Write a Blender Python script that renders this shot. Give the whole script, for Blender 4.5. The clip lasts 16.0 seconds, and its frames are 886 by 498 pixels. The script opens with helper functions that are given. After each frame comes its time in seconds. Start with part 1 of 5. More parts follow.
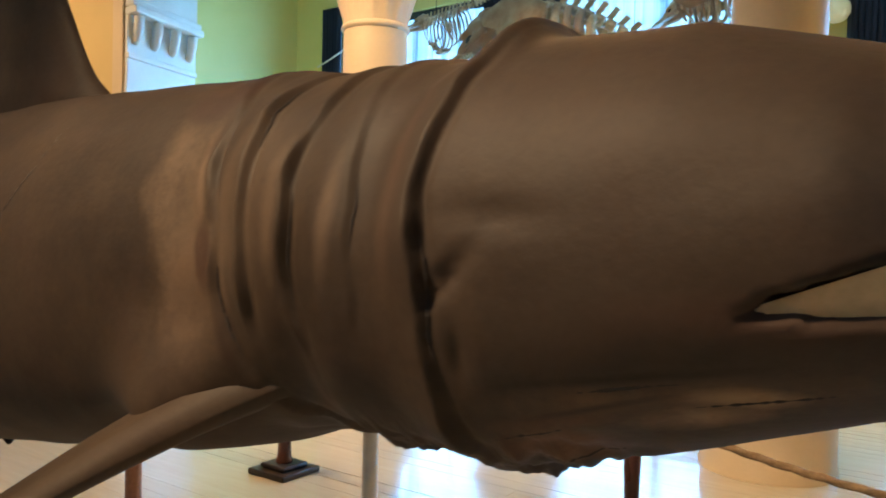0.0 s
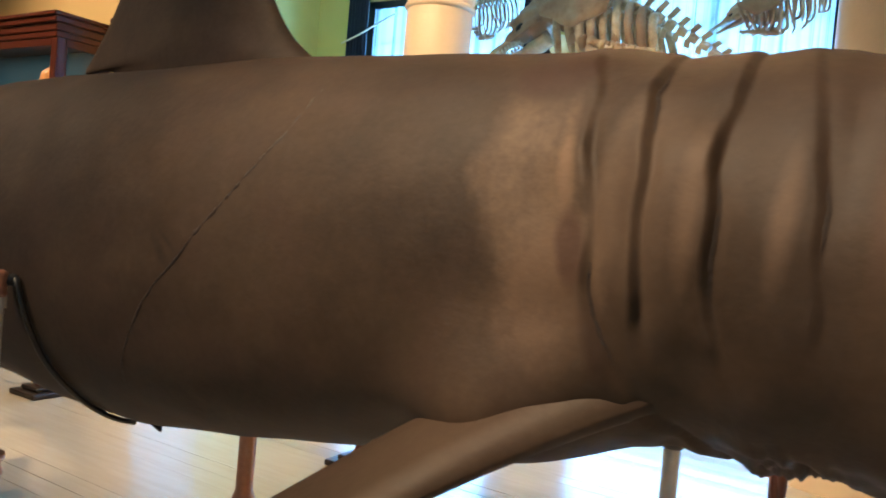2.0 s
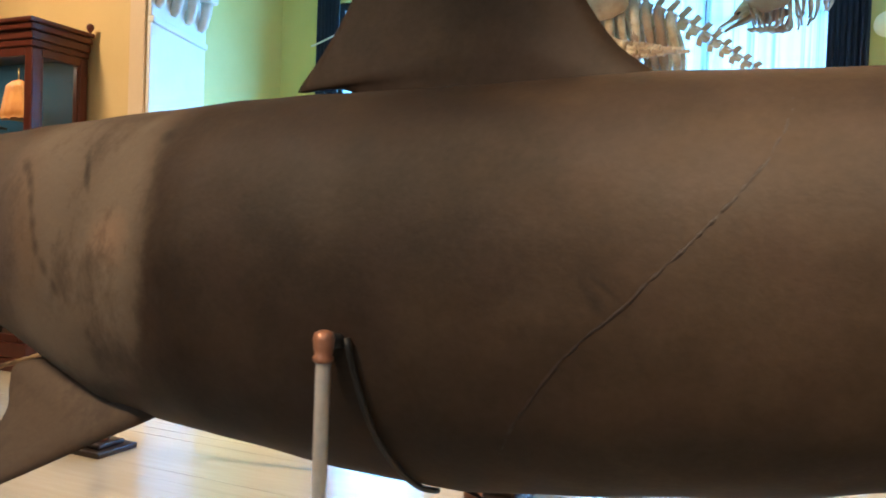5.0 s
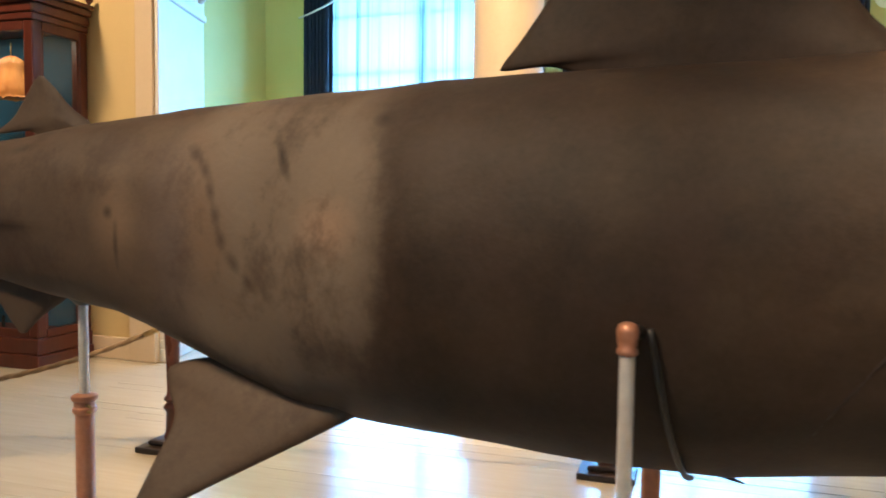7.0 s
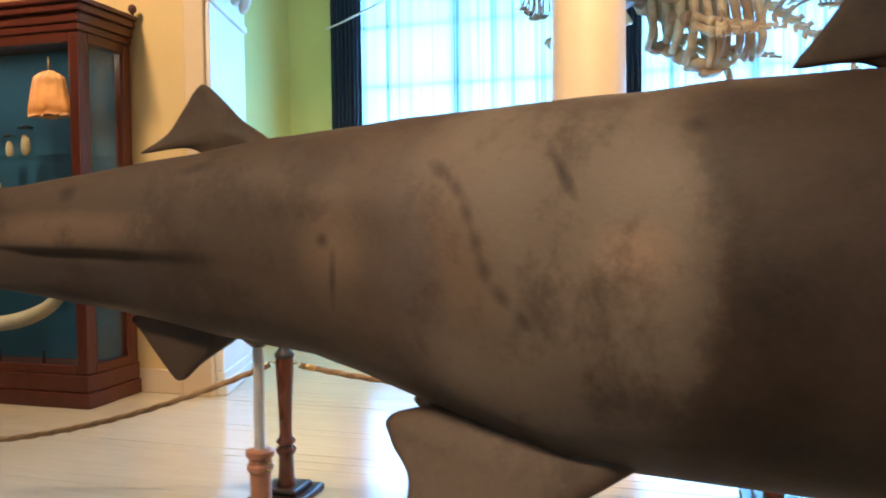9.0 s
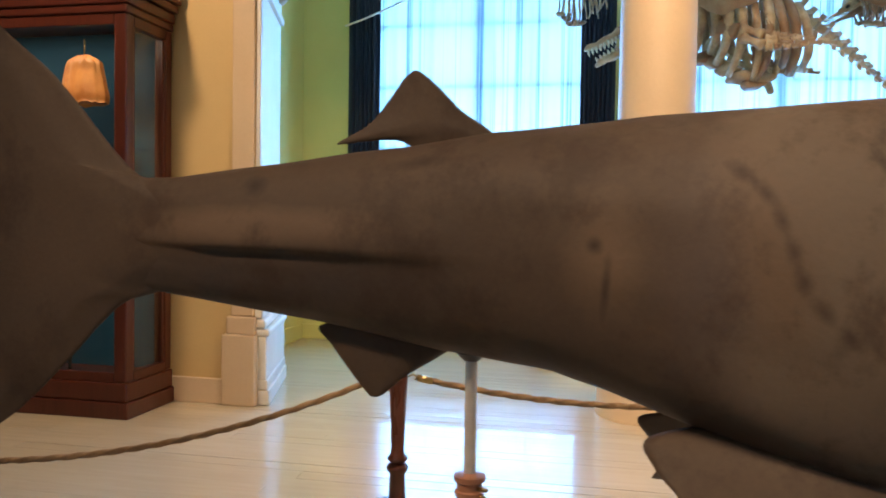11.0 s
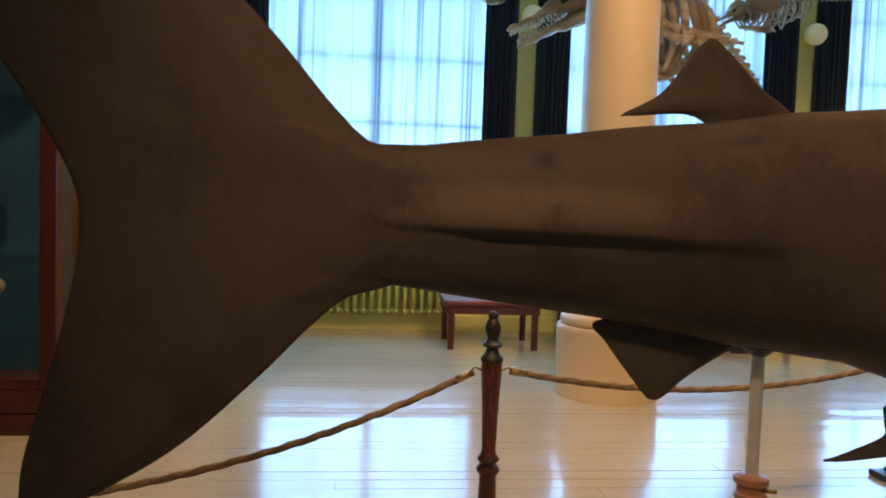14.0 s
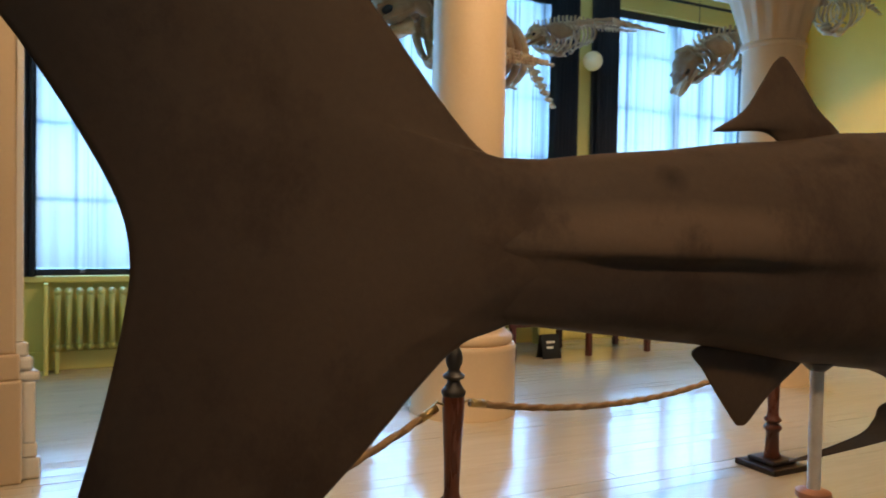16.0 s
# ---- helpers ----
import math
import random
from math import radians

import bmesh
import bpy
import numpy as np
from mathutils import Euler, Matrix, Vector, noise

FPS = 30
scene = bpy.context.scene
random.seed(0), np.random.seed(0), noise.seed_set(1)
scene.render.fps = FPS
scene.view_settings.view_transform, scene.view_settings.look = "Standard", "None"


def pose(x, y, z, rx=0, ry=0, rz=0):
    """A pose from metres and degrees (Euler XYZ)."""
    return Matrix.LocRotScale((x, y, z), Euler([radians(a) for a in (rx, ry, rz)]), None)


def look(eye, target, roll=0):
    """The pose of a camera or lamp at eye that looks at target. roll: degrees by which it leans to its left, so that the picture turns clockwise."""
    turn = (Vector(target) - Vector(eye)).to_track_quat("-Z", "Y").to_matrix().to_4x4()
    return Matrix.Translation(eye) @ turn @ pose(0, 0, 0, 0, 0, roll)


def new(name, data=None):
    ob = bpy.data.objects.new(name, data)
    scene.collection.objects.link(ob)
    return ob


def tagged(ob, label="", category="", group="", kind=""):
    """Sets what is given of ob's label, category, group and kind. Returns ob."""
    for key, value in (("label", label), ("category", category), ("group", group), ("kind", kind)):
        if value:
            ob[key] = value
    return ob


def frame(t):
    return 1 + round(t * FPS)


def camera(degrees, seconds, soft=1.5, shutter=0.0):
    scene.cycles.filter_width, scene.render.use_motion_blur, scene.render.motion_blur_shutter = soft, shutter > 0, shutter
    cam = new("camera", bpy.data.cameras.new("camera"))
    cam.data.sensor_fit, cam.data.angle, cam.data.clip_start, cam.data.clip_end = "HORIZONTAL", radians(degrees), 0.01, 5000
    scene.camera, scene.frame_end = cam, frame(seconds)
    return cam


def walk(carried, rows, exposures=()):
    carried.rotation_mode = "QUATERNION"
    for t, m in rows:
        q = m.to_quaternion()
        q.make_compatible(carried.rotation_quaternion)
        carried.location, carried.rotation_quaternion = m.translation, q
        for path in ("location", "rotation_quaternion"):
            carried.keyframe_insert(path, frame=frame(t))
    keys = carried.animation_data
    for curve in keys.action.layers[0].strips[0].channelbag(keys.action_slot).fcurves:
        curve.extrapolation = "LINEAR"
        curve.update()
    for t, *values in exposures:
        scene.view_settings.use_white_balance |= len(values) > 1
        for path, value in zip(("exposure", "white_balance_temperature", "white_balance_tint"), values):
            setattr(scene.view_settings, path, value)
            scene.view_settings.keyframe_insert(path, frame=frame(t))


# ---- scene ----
cam = camera(60.4, 16.0, 1.8, 0.5)
PATH = [
    (0, (3.548, -1.447, 1.447), (2.393, 0.185, 1.406), 1.2),
    (0.5, (3.399, -1.571, 1.437), (2.259, 0.072, 1.374), 2.4),
    (1, (3.180, -1.696, 1.434), (2.123, 0.001, 1.360), 3.0),
    (1.5, (2.949, -1.684, 1.441), (1.874, 0.001, 1.359), 3.5),
    (2, (2.766, -1.750, 1.418), (1.708, -0.055, 1.351), 5.1),
    (2.5, (2.574, -1.888, 1.448), (1.581, -0.155, 1.329), 4.5),
    (3, (2.413, -1.983, 1.429), (1.473, -0.221, 1.312), 4.8),
    (3.5, (2.177, -2.031, 1.451), (1.259, -0.256, 1.361), 3.6),
    (6, (1.058, -2.324, 1.415), (0.379, -0.445, 1.355), 2.2),
    (6.5, (0.840, -2.407, 1.416), (0.225, -0.506, 1.321), 1.9),
    (7, (0.588, -2.398, 1.443), (-0.037, -0.502, 1.324), 0.7),
    (7.5, (0.381, -2.369, 1.425), (-0.257, -0.477, 1.319), 1.0),
    (8, (0.108, -2.394, 1.445), (-0.473, -0.483, 1.328), 0.1),
    (8.5, (-0.121, -2.381, 1.474), (-0.680, -0.466, 1.326), -0.3),
    (9, (-0.382, -2.333, 1.464), (-0.921, -0.410, 1.380), -0.6),
    (9.5, (-0.588, -2.341, 1.455), (-1.112, -0.413, 1.393), -0.0),
    (12, (-1.852, -2.338, 1.450), (-2.175, -0.366, 1.374), 0.9),
    (12.5, (-2.092, -2.291, 1.433), (-2.395, -0.316, 1.347), 1.0),
    (13, (-2.367, -2.217, 1.435), (-2.552, -0.227, 1.345), 1.1),
    (13.5, (-2.656, -2.178, 1.436), (-2.606, -0.180, 1.340), 1.4),
    (14, (-2.870, -2.094, 1.427), (-2.651, -0.109, 1.317), 2.0),
    (14.5, (-3.081, -1.951, 1.430), (-2.771, 0.023, 1.346), 2.2),
    (15, (-3.290, -1.816, 1.424), (-2.804, 0.123, 1.349), 1.8),
    (15.5, (-3.528, -1.697, 1.434), (-2.813, 0.169, 1.357), 1.0),
    (16, (-3.713, -1.512, 1.430), (-2.816, 0.275, 1.373), 1.1),
]
EXPOSURES = [(0, 0.42, 6450, 10), (1.5, 0.62, 5950, 10), (3.5, 0.70, 5900, 10), (6, 0.75, 5850, 10), (9.5, 0.75, 5900, 11), (12, -0.18, 6400, 18), (13.5, -0.34, 6800, 18), (14.5, -0.34, 7100, 17), (16, -0.28, 7000, 16)]
walk(cam, [(t, look(eye, target, roll)) for t, eye, target, roll in PATH], EXPOSURES)

# ---------------------------------------------------------------- light
world = bpy.data.worlds.new("sky")
scene.world = world
world.use_nodes = True
sky = world.node_tree.nodes.new("ShaderNodeTexSky")
sky.sky_type, sky.sun_disc = "NISHITA", False
sky.sun_elevation, sky.sun_rotation = radians(40), radians(200)
world.node_tree.links.new(sky.outputs[0], world.node_tree.nodes["Background"].inputs[0])
world.node_tree.nodes["Background"].inputs[1].default_value = 0.12

WALL_Y = 6.6          # inner face of the window wall
BAYS = (-2.72, 0.66, 4.04)   # middles of the three windows
GLASS_W, SILL, HEAD = 2.44, 0.9, 4.3
BACK_Y = -4.6


def area_lamp(name, m, w, h, power, colour):
    data = bpy.data.lights.new(name, "AREA")
    data.shape, data.size, data.size_y, data.energy, data.color = "RECTANGLE", w, h, power, colour
    ob = new(name, data)
    ob.matrix_world = m
    return ob


for bx in BAYS:
    area_lamp("window_daylight", pose(bx, WALL_Y + 0.42, (SILL + HEAD) / 2, -90, 0, 0), GLASS_W, HEAD - SILL, 340, (0.20, 0.53, 1.0))
for bx, power in ((-4.5, 2), (0.0, 2), (4.5, 3)):
    area_lamp("back_window_daylight", pose(bx, BACK_Y - 0.2, 2.9, 90, 0, 0), 1.6, 2.2, power, (1.0, 0.88, 0.74))
# ceiling spots: place, aim, power, cone in degrees
SPOTS = (((-4.9, 0.9, 4.95), (-4.7, 3.4, 1.0), 340, 105), ((-0.9, 0.9, 4.95), (-0.9, 3.6, 0.4), 620, 110), ((3.9, 1.4, 4.95), (6.1, 5.0, 2.4), 850, 100), ((1.2, 2.7, 4.95), (0.5, 5.4, 3.2), 480, 95),
         ((1.1, -3.1, 4.95), (2.30, -0.4, 1.52), 1400, 48), ((-1.4, -3.1, 4.95), (-0.32, -0.35, 1.52), 720, 34), ((-3.3, -3.1, 4.95), (-2.30, -0.15, 1.55), 660, 42))
for eye, aim, power, cone in SPOTS:
    data = bpy.data.lights.new("ceiling_spot_light", "SPOT")
    data.energy, data.color, data.shadow_soft_size, data.spot_size, data.spot_blend = power, (1.0, 0.72, 0.43), 0.22, radians(cone), 0.9
    new("ceiling_spot_light", data).matrix_world = look(eye, aim)
area_lamp("cabinet_lamp", pose(-5.9, 2.68, 2.905, 0, 0, 0), 2.2, 0.06, 7, (1.0, 0.84, 0.58))


# ---------------------------------------------------------------- materials
def material(name, rough=0.6, metal=0.0):
    m = bpy.data.materials.new(name)
    m.use_nodes = True
    b = m.node_tree.nodes["Principled BSDF"]
    b.inputs["Roughness"].default_value, b.inputs["Metallic"].default_value = rough, metal
    return m, m.node_tree, b


def noise_node(nt, scale, detail=4.0, rough=0.55, stretch=None, space="Object"):
    tc = nt.nodes.new("ShaderNodeTexCoord")
    n = nt.nodes.new("ShaderNodeTexNoise")
    n.inputs["Scale"].default_value, n.inputs["Detail"].default_value, n.inputs["Roughness"].default_value = scale, detail, rough
    if stretch:
        mp = nt.nodes.new("ShaderNodeMapping")
        mp.inputs["Scale"].default_value = stretch
        nt.links.new(tc.outputs[space], mp.inputs[0])
        nt.links.new(mp.outputs[0], n.inputs["Vector"])
    else:
        nt.links.new(tc.outputs[space], n.inputs["Vector"])
    return n


def ramp(nt, source, stops):
    r = nt.nodes.new("ShaderNodeValToRGB")
    el = r.color_ramp.elements
    while len(el) < len(stops):
        el.new(0.5)
    for e, (p, c) in zip(el, stops):
        e.position, e.color = p, (*c, 1)
    nt.links.new(source, r.inputs[0])
    return r.outputs[0]


def mix(nt, fac, a, b, mode="MIX"):
    m = nt.nodes.new("ShaderNodeMix")
    m.data_type, m.blend_type = "RGBA", mode
    for socket, v in ((m.inputs[0], fac), (m.inputs[6], a), (m.inputs[7], b)):
        if isinstance(v, (int, float)):
            socket.default_value = v
        elif isinstance(v, tuple):
            socket.default_value = (*v, 1)
        else:
            nt.links.new(v, socket)
    return m.outputs[2]


def bump(nt, b, height, strength, dist=0.01):
    n = nt.nodes.new("ShaderNodeBump")
    n.inputs["Strength"].default_value, n.inputs["Distance"].default_value = strength, dist
    nt.links.new(height, n.inputs["Height"])
    nt.links.new(n.outputs[0], b.inputs["Normal"])


def mottled(name, dark, light, scale, rough=0.6, metal=0.0, bump_s=0.15, fine=40.0, stretch=None, grain=0.35):
    """A surface with two scales of variation and fine relief."""
    m, nt, b = material(name, rough, metal)
    n1 = noise_node(nt, scale, 5, 0.6, stretch)
    n2 = noise_node(nt, fine, 3, 0.6, stretch)
    c = ramp(nt, n1.outputs[0], ((0.32, dark), (0.68, light)))
    c = mix(nt, grain, c, ramp(nt, n2.outputs[0], ((0.3, tuple(v * 0.75 for v in dark)), (0.7, light))), "MIX")
    nt.links.new(c, b.inputs["Base Color"])
    bump(nt, b, n2.outputs[0], bump_s)
    r = nt.nodes.new("ShaderNodeMapRange")
    r.inputs[3].default_value, r.inputs[4].default_value = rough * 0.8, min(1.0, rough * 1.2)
    nt.links.new(n1.outputs[0], r.inputs[0])
    nt.links.new(r.outputs[0], b.inputs["Roughness"])
    return m


M_WALL = mottled("cream_wall_paint", (0.58, 0.40, 0.165), (0.65, 0.46, 0.20), 0.9, 0.55, bump_s=0.05, fine=60, grain=0.1)
M_GREEN = mottled("lime_green_wall_paint", (0.72, 0.64, 0.20), (0.78, 0.70, 0.25), 0.8, 0.5, bump_s=0.05, fine=60, grain=0.1)
M_YELLOW = mottled("yellow_wall_paint", (0.80, 0.43, 0.04), (0.86, 0.49, 0.06), 0.9, 0.5, bump_s=0.05, fine=60, grain=0.1)
M_WHITE = mottled("white_trim_paint", (0.70, 0.66, 0.56), (0.80, 0.76, 0.68), 1.5, 0.45, bump_s=0.05, grain=0.1)
M_COLUMN = mottled("cream_column_paint", (0.60, 0.44, 0.27), (0.66, 0.50, 0.32), 1.0, 0.45, bump_s=0.06, grain=0.1)
M_CEIL = mottled("ceiling_plaster", (0.72, 0.68, 0.60), (0.78, 0.74, 0.66), 0.7, 0.8, grain=0.1)
M_BACK = mottled("back_wall_paint", (0.42, 0.32, 0.18), (0.50, 0.38, 0.22), 0.8, 0.7)
M_DARKFRAME = mottled("dark_blue_window_paint", (0.012, 0.018, 0.028), (0.02, 0.028, 0.04), 3, 0.4)
M_DRAPE = mottled("dark_blue_drape", (0.010, 0.014, 0.024), (0.02, 0.026, 0.042), 4, 0.85, bump_s=0.3)
M_MULLION = mottled("grey_blue_mullion", (0.07, 0.10, 0.13), (0.11, 0.15, 0.19), 4, 0.5)
M_MAHOG = mottled("mahogany", (0.055, 0.012, 0.007), (0.11, 0.026, 0.014), 3, 0.3, bump_s=0.1, fine=30, stretch=(1, 1, 0.12))
M_POST = mottled("dark_turned_wood", (0.05, 0.014, 0.008), (0.14, 0.045, 0.022), 5, 0.28, bump_s=0.08, fine=40, stretch=(1, 1, 0.15))
M_COPPER = mottled("copper_brown_pipe", (0.40, 0.17, 0.095), (0.54, 0.26, 0.155), 6, 0.38, metal=0.35)
M_STEEL = mottled("pale_steel_pole", (0.72, 0.67, 0.60), (0.82, 0.78, 0.72), 8, 0.3, metal=0.45, bump_s=0.03)
M_BRASS = mottled("brass", (0.42, 0.28, 0.10), (0.55, 0.38, 0.16), 10, 0.3, metal=0.9, bump_s=0.03)
M_FOOT = mottled("black_brown_wood", (0.012, 0.007, 0.005), (0.035, 0.02, 0.012), 5, 0.35, bump_s=0.08)
M_ROPE = mottled("hemp_rope", (0.15, 0.085, 0.038), (0.30, 0.19, 0.095), 25, 0.85, bump_s=0.4, fine=120)
M_BLACK = mottled("black_iron", (0.008, 0.008, 0.008), (0.02, 0.018, 0.016), 6, 0.45)
M_RADIATOR = mottled("lime_radiator_enamel", (0.42, 0.43, 0.13), (0.52, 0.53, 0.20), 3, 0.35, bump_s=0.03)
M_SEAT = mottled("red_leather_seat", (0.10, 0.018, 0.012), (0.16, 0.03, 0.02), 5, 0.4)
M_TEAL = mottled("teal_case_lining", (0.006, 0.055, 0.11), (0.012, 0.090, 0.16), 2, 0.8)
M_CARD = mottled("aged_label_card", (0.55, 0.40, 0.22), (0.66, 0.51, 0.30), 6, 0.8)
M_ORANGE = mottled("orange_dried_shell", (0.50, 0.15, 0.025), (0.75, 0.32, 0.07), 7, 0.5, bump_s=0.4)
M_TUSK = mottled("ivory_jawbone", (0.60, 0.48, 0.29), (0.76, 0.66, 0.46), 5, 0.4)
M_MOUTH = mottled("ochre_mouth_lining", (0.56, 0.36, 0.16), (0.70, 0.48, 0.25), 5, 0.6)


def shark_skin():
    """Dried hide: brown mottling, a paler worn piece behind the waist, rubbed patches and stains, with light and shade
    painted in on flank, keel, gills and throat.
    """
    m, nt, b = material("stuffed_shark_hide", 0.5)
    big = noise_node(nt, 1.3, 3, 0.5)
    mid = noise_node(nt, 3.8, 6, 0.65, (0.6, 1.0, 1.0))
    fine = noise_node(nt, 50, 4, 0.6)
    c = ramp(nt, mid.outputs[0], ((0.30, (0.015, 0.0085, 0.004)), (0.52, (0.030, 0.0175, 0.0085)), (0.74, (0.058, 0.036, 0.018))))
    c = mix(nt, ramp(nt, big.outputs[0], ((0.45, (0, 0, 0)), (0.66, (0.55, 0.55, 0.55)))), c, (0.048, 0.034, 0.020))
    tc = nt.nodes.new("ShaderNodeTexCoord")

    ragged = noise_node(nt, 5.5, 7, 0.72)

    def patch(at, size, colour, soft, amount, turn=0.0, rag=0.7):
        """A ragged-rimmed patch about a point of the hide, for stains and painted light and shade alike."""
        nonlocal c
        mp = nt.nodes.new("ShaderNodeMapping")
        mp.vector_type = "TEXTURE"
        mp.inputs["Location"].default_value, mp.inputs["Scale"].default_value, mp.inputs["Rotation"].default_value = at, size, (0, radians(turn), 0)
        nt.links.new(tc.outputs["Object"], mp.inputs[0])
        ln = nt.nodes.new("ShaderNodeVectorMath")
        ln.operation = "LENGTH"
        nt.links.new(mp.outputs[0], ln.inputs[0])
        half, ad = nt.nodes.new("ShaderNodeMath"), nt.nodes.new("ShaderNodeMath")
        half.operation, ad.operation = "MULTIPLY", "MULTIPLY_ADD"
        half.inputs[1].default_value, ad.inputs[1].default_value = 1 - 0.5 * rag, rag
        nt.links.new(ln.outputs["Value"], half.inputs[0])
        nt.links.new(ragged.outputs[0], ad.inputs[0])
        nt.links.new(half.outputs[0], ad.inputs[2])
        f = ramp(nt, ad.outputs[0], ((max(0.0, 1 - soft), (amount,) * 3), (1.0, (0, 0, 0))))
        c = mix(nt, f, c, colour)

    c = mix(nt, 0.30, c, ramp(nt, ragged.outputs[0], ((0.36, (0.018, 0.011, 0.007)), (0.52, (0.044, 0.029, 0.019)), (0.66, (0.084, 0.060, 0.041)))))
    # paler hide from the waist to the tail
    patch((-2.50, -0.2, 0.72), (2.32, 1.6, 2.6), (0.104, 0.077, 0.056), 0.05, 0.75, 0, 0.10)
    patch((-0.66, -0.3, 0.70), (0.47, 1.0, 0.66), (0.165, 0.138, 0.108), 0.22, 0.7, 0, 0.25)
    # next two: rubbed spot on the flank, its sheen painted in as pale colour
    patch((-0.42, -0.40, 0.70), (0.22, 0.5, 0.40), (0.230, 0.190, 0.145), 0.7, 0.85)
    patch((-0.43, -0.40, 0.70), (0.13, 0.4, 0.11), (0.290, 0.205, 0.145), 0.5, 0.85)
    patch((-0.98, -0.33, 0.70), (0.22, 0.4, 0.36), (0.120, 0.086, 0.062), 0.5, 0.7)
    patch((-1.31, -0.30, 0.70), (0.13, 0.4, 0.22), (0.165, 0.118, 0.080), 0.5, 0.8)
    patch((-1.05, -0.30, 0.66), (0.16, 0.5, 0.42), (0.062, 0.052, 0.056), 0.6, 0.6)
    patch((-0.90, -0.33, 0.70), (0.10, 0.4, 0.42), (0.135, 0.094, 0.062), 0.5, 0.6, -18)
    patch((-1.75, -0.28, 0.95), (0.40, 0.4, 0.14), (0.110, 0.080, 0.058), 0.5, 0.6)
    # light above the keel and shade below it, painted as two bands
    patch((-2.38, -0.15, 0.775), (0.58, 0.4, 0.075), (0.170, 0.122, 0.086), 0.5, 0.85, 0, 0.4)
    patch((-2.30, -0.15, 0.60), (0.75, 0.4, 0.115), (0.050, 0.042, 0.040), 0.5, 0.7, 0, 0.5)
    # next seven paint the light on the gill flaps as pale strips
    patch((2.12, -0.42, 0.84), (0.13, 0.4, 0.24), (0.135, 0.098, 0.066), 0.3, 0.85, -10, 0.8)
    patch((2.17, -0.42, 0.62), (0.13, 0.4, 0.22), (0.125, 0.085, 0.057), 0.3, 0.8, 8, 0.9)
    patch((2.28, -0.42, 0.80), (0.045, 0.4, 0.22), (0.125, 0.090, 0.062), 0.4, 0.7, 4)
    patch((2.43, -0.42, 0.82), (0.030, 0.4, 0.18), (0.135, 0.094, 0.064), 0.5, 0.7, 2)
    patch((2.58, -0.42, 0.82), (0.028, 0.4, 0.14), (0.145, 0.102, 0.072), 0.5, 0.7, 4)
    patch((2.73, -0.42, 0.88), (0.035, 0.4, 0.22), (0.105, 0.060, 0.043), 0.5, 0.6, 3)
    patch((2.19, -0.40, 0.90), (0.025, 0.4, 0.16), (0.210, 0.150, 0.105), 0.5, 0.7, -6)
    patch((2.05, -0.50, 0.38), (0.40, 0.5, 0.17), (0.080, 0.055, 0.036), 0.5, 0.6)
    patch((3.10, -0.45, 0.86), (0.62, 0.7, 0.50), (0.058, 0.043, 0.034), 0.6, 0.7)
    # shade under the throat, put in as a dark patch
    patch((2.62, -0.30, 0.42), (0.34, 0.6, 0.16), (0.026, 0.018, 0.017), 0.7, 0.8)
    # this gill flap is painted lighter, as if lit
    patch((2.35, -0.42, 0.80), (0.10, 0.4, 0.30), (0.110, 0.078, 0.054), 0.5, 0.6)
    patch((3.15, -0.45, 0.545), (0.34, 0.6, 0.040), (0.160, 0.102, 0.064), 0.5, 0.8, -9)
    patch((3.28, -0.45, 0.562), (0.10, 0.6, 0.020), (0.340, 0.240, 0.140), 0.5, 0.9, -5)
    patch((3.02, -0.45, 0.49), (0.16, 0.6, 0.022), (0.120, 0.055, 0.028), 0.5, 0.8, -12)
    patch((3.30, -0.45, 0.68), (0.22, 0.6, 0.05), (0.095, 0.046, 0.032), 0.6, 0.5)
    patch((2.98, -0.30, 0.43), (0.14, 0.6, 0.05), (0.135, 0.066, 0.036), 0.4, 0.85, -14)
    patch((3.20, -0.30, 0.515), (0.12, 0.6, 0.026), (0.300, 0.205, 0.120), 0.5, 0.9, -12)
    blot = noise_node(nt, 3.1, 7, 0.7, (1.0, 1.0, 0.7))
    c = mix(nt, ramp(nt, blot.outputs[0], ((0.50, (0, 0, 0)), (0.62, (0.62, 0.62, 0.62)))), c, (0.046, 0.028, 0.019))
    # dark stains, scars and old wrinkles
    dark = (0.014, 0.008, 0.005)
    patch((2.11, -0.33, 1.09), (0.10, 0.4, 0.075), (0.036, 0.017, 0.011), 0.2, 0.9)
    patch((2.22, -0.42, 0.735), (0.035, 0.4, 0.09), (0.050, 0.024, 0.015), 0.3, 0.8, -10)
    patch((1.13, -0.46, 0.655), (0.055, 0.4, 0.010), dark, 0.6, 0.9, 38)
    patch((-0.28, -0.35, 1.03), (0.05, 0.3, 0.035), dark, 0.5, 0.8)
    patch((-0.62, -0.33, 0.92), (0.022, 0.4, 0.10), dark, 0.6, 0.9, -28)
    for sx, sz, sl, turn in ((-0.965, 0.935, 0.05, -50), (-0.91, 0.88, 0.05, -40), (-0.875, 0.81, 0.055, -18), (-0.85, 0.735, 0.06, -14), (-0.825, 0.66, 0.05, -20), (-0.78, 0.59, 0.055, -34), (-0.72, 0.53, 0.05, -42)):
        patch((sx, -0.33, sz), (0.026, 0.4, sl), (0.022, 0.011, 0.008), 0.7, 0.85, turn, 0.9)
    patch((-1.33, -0.30, 0.74), (0.030, 0.4, 0.03), dark, 0.6, 0.8)
    patch((-1.30, -0.30, 0.62), (0.018, 0.4, 0.11), dark, 0.6, 0.8, 4)
    patch((-1.85, -0.25, 0.97), (0.13, 0.4, 0.025), dark, 0.6, 0.6, -8)
    patch((-2.38, -0.12, 0.90), (0.05, 0.4, 0.035), dark, 0.6, 0.7)
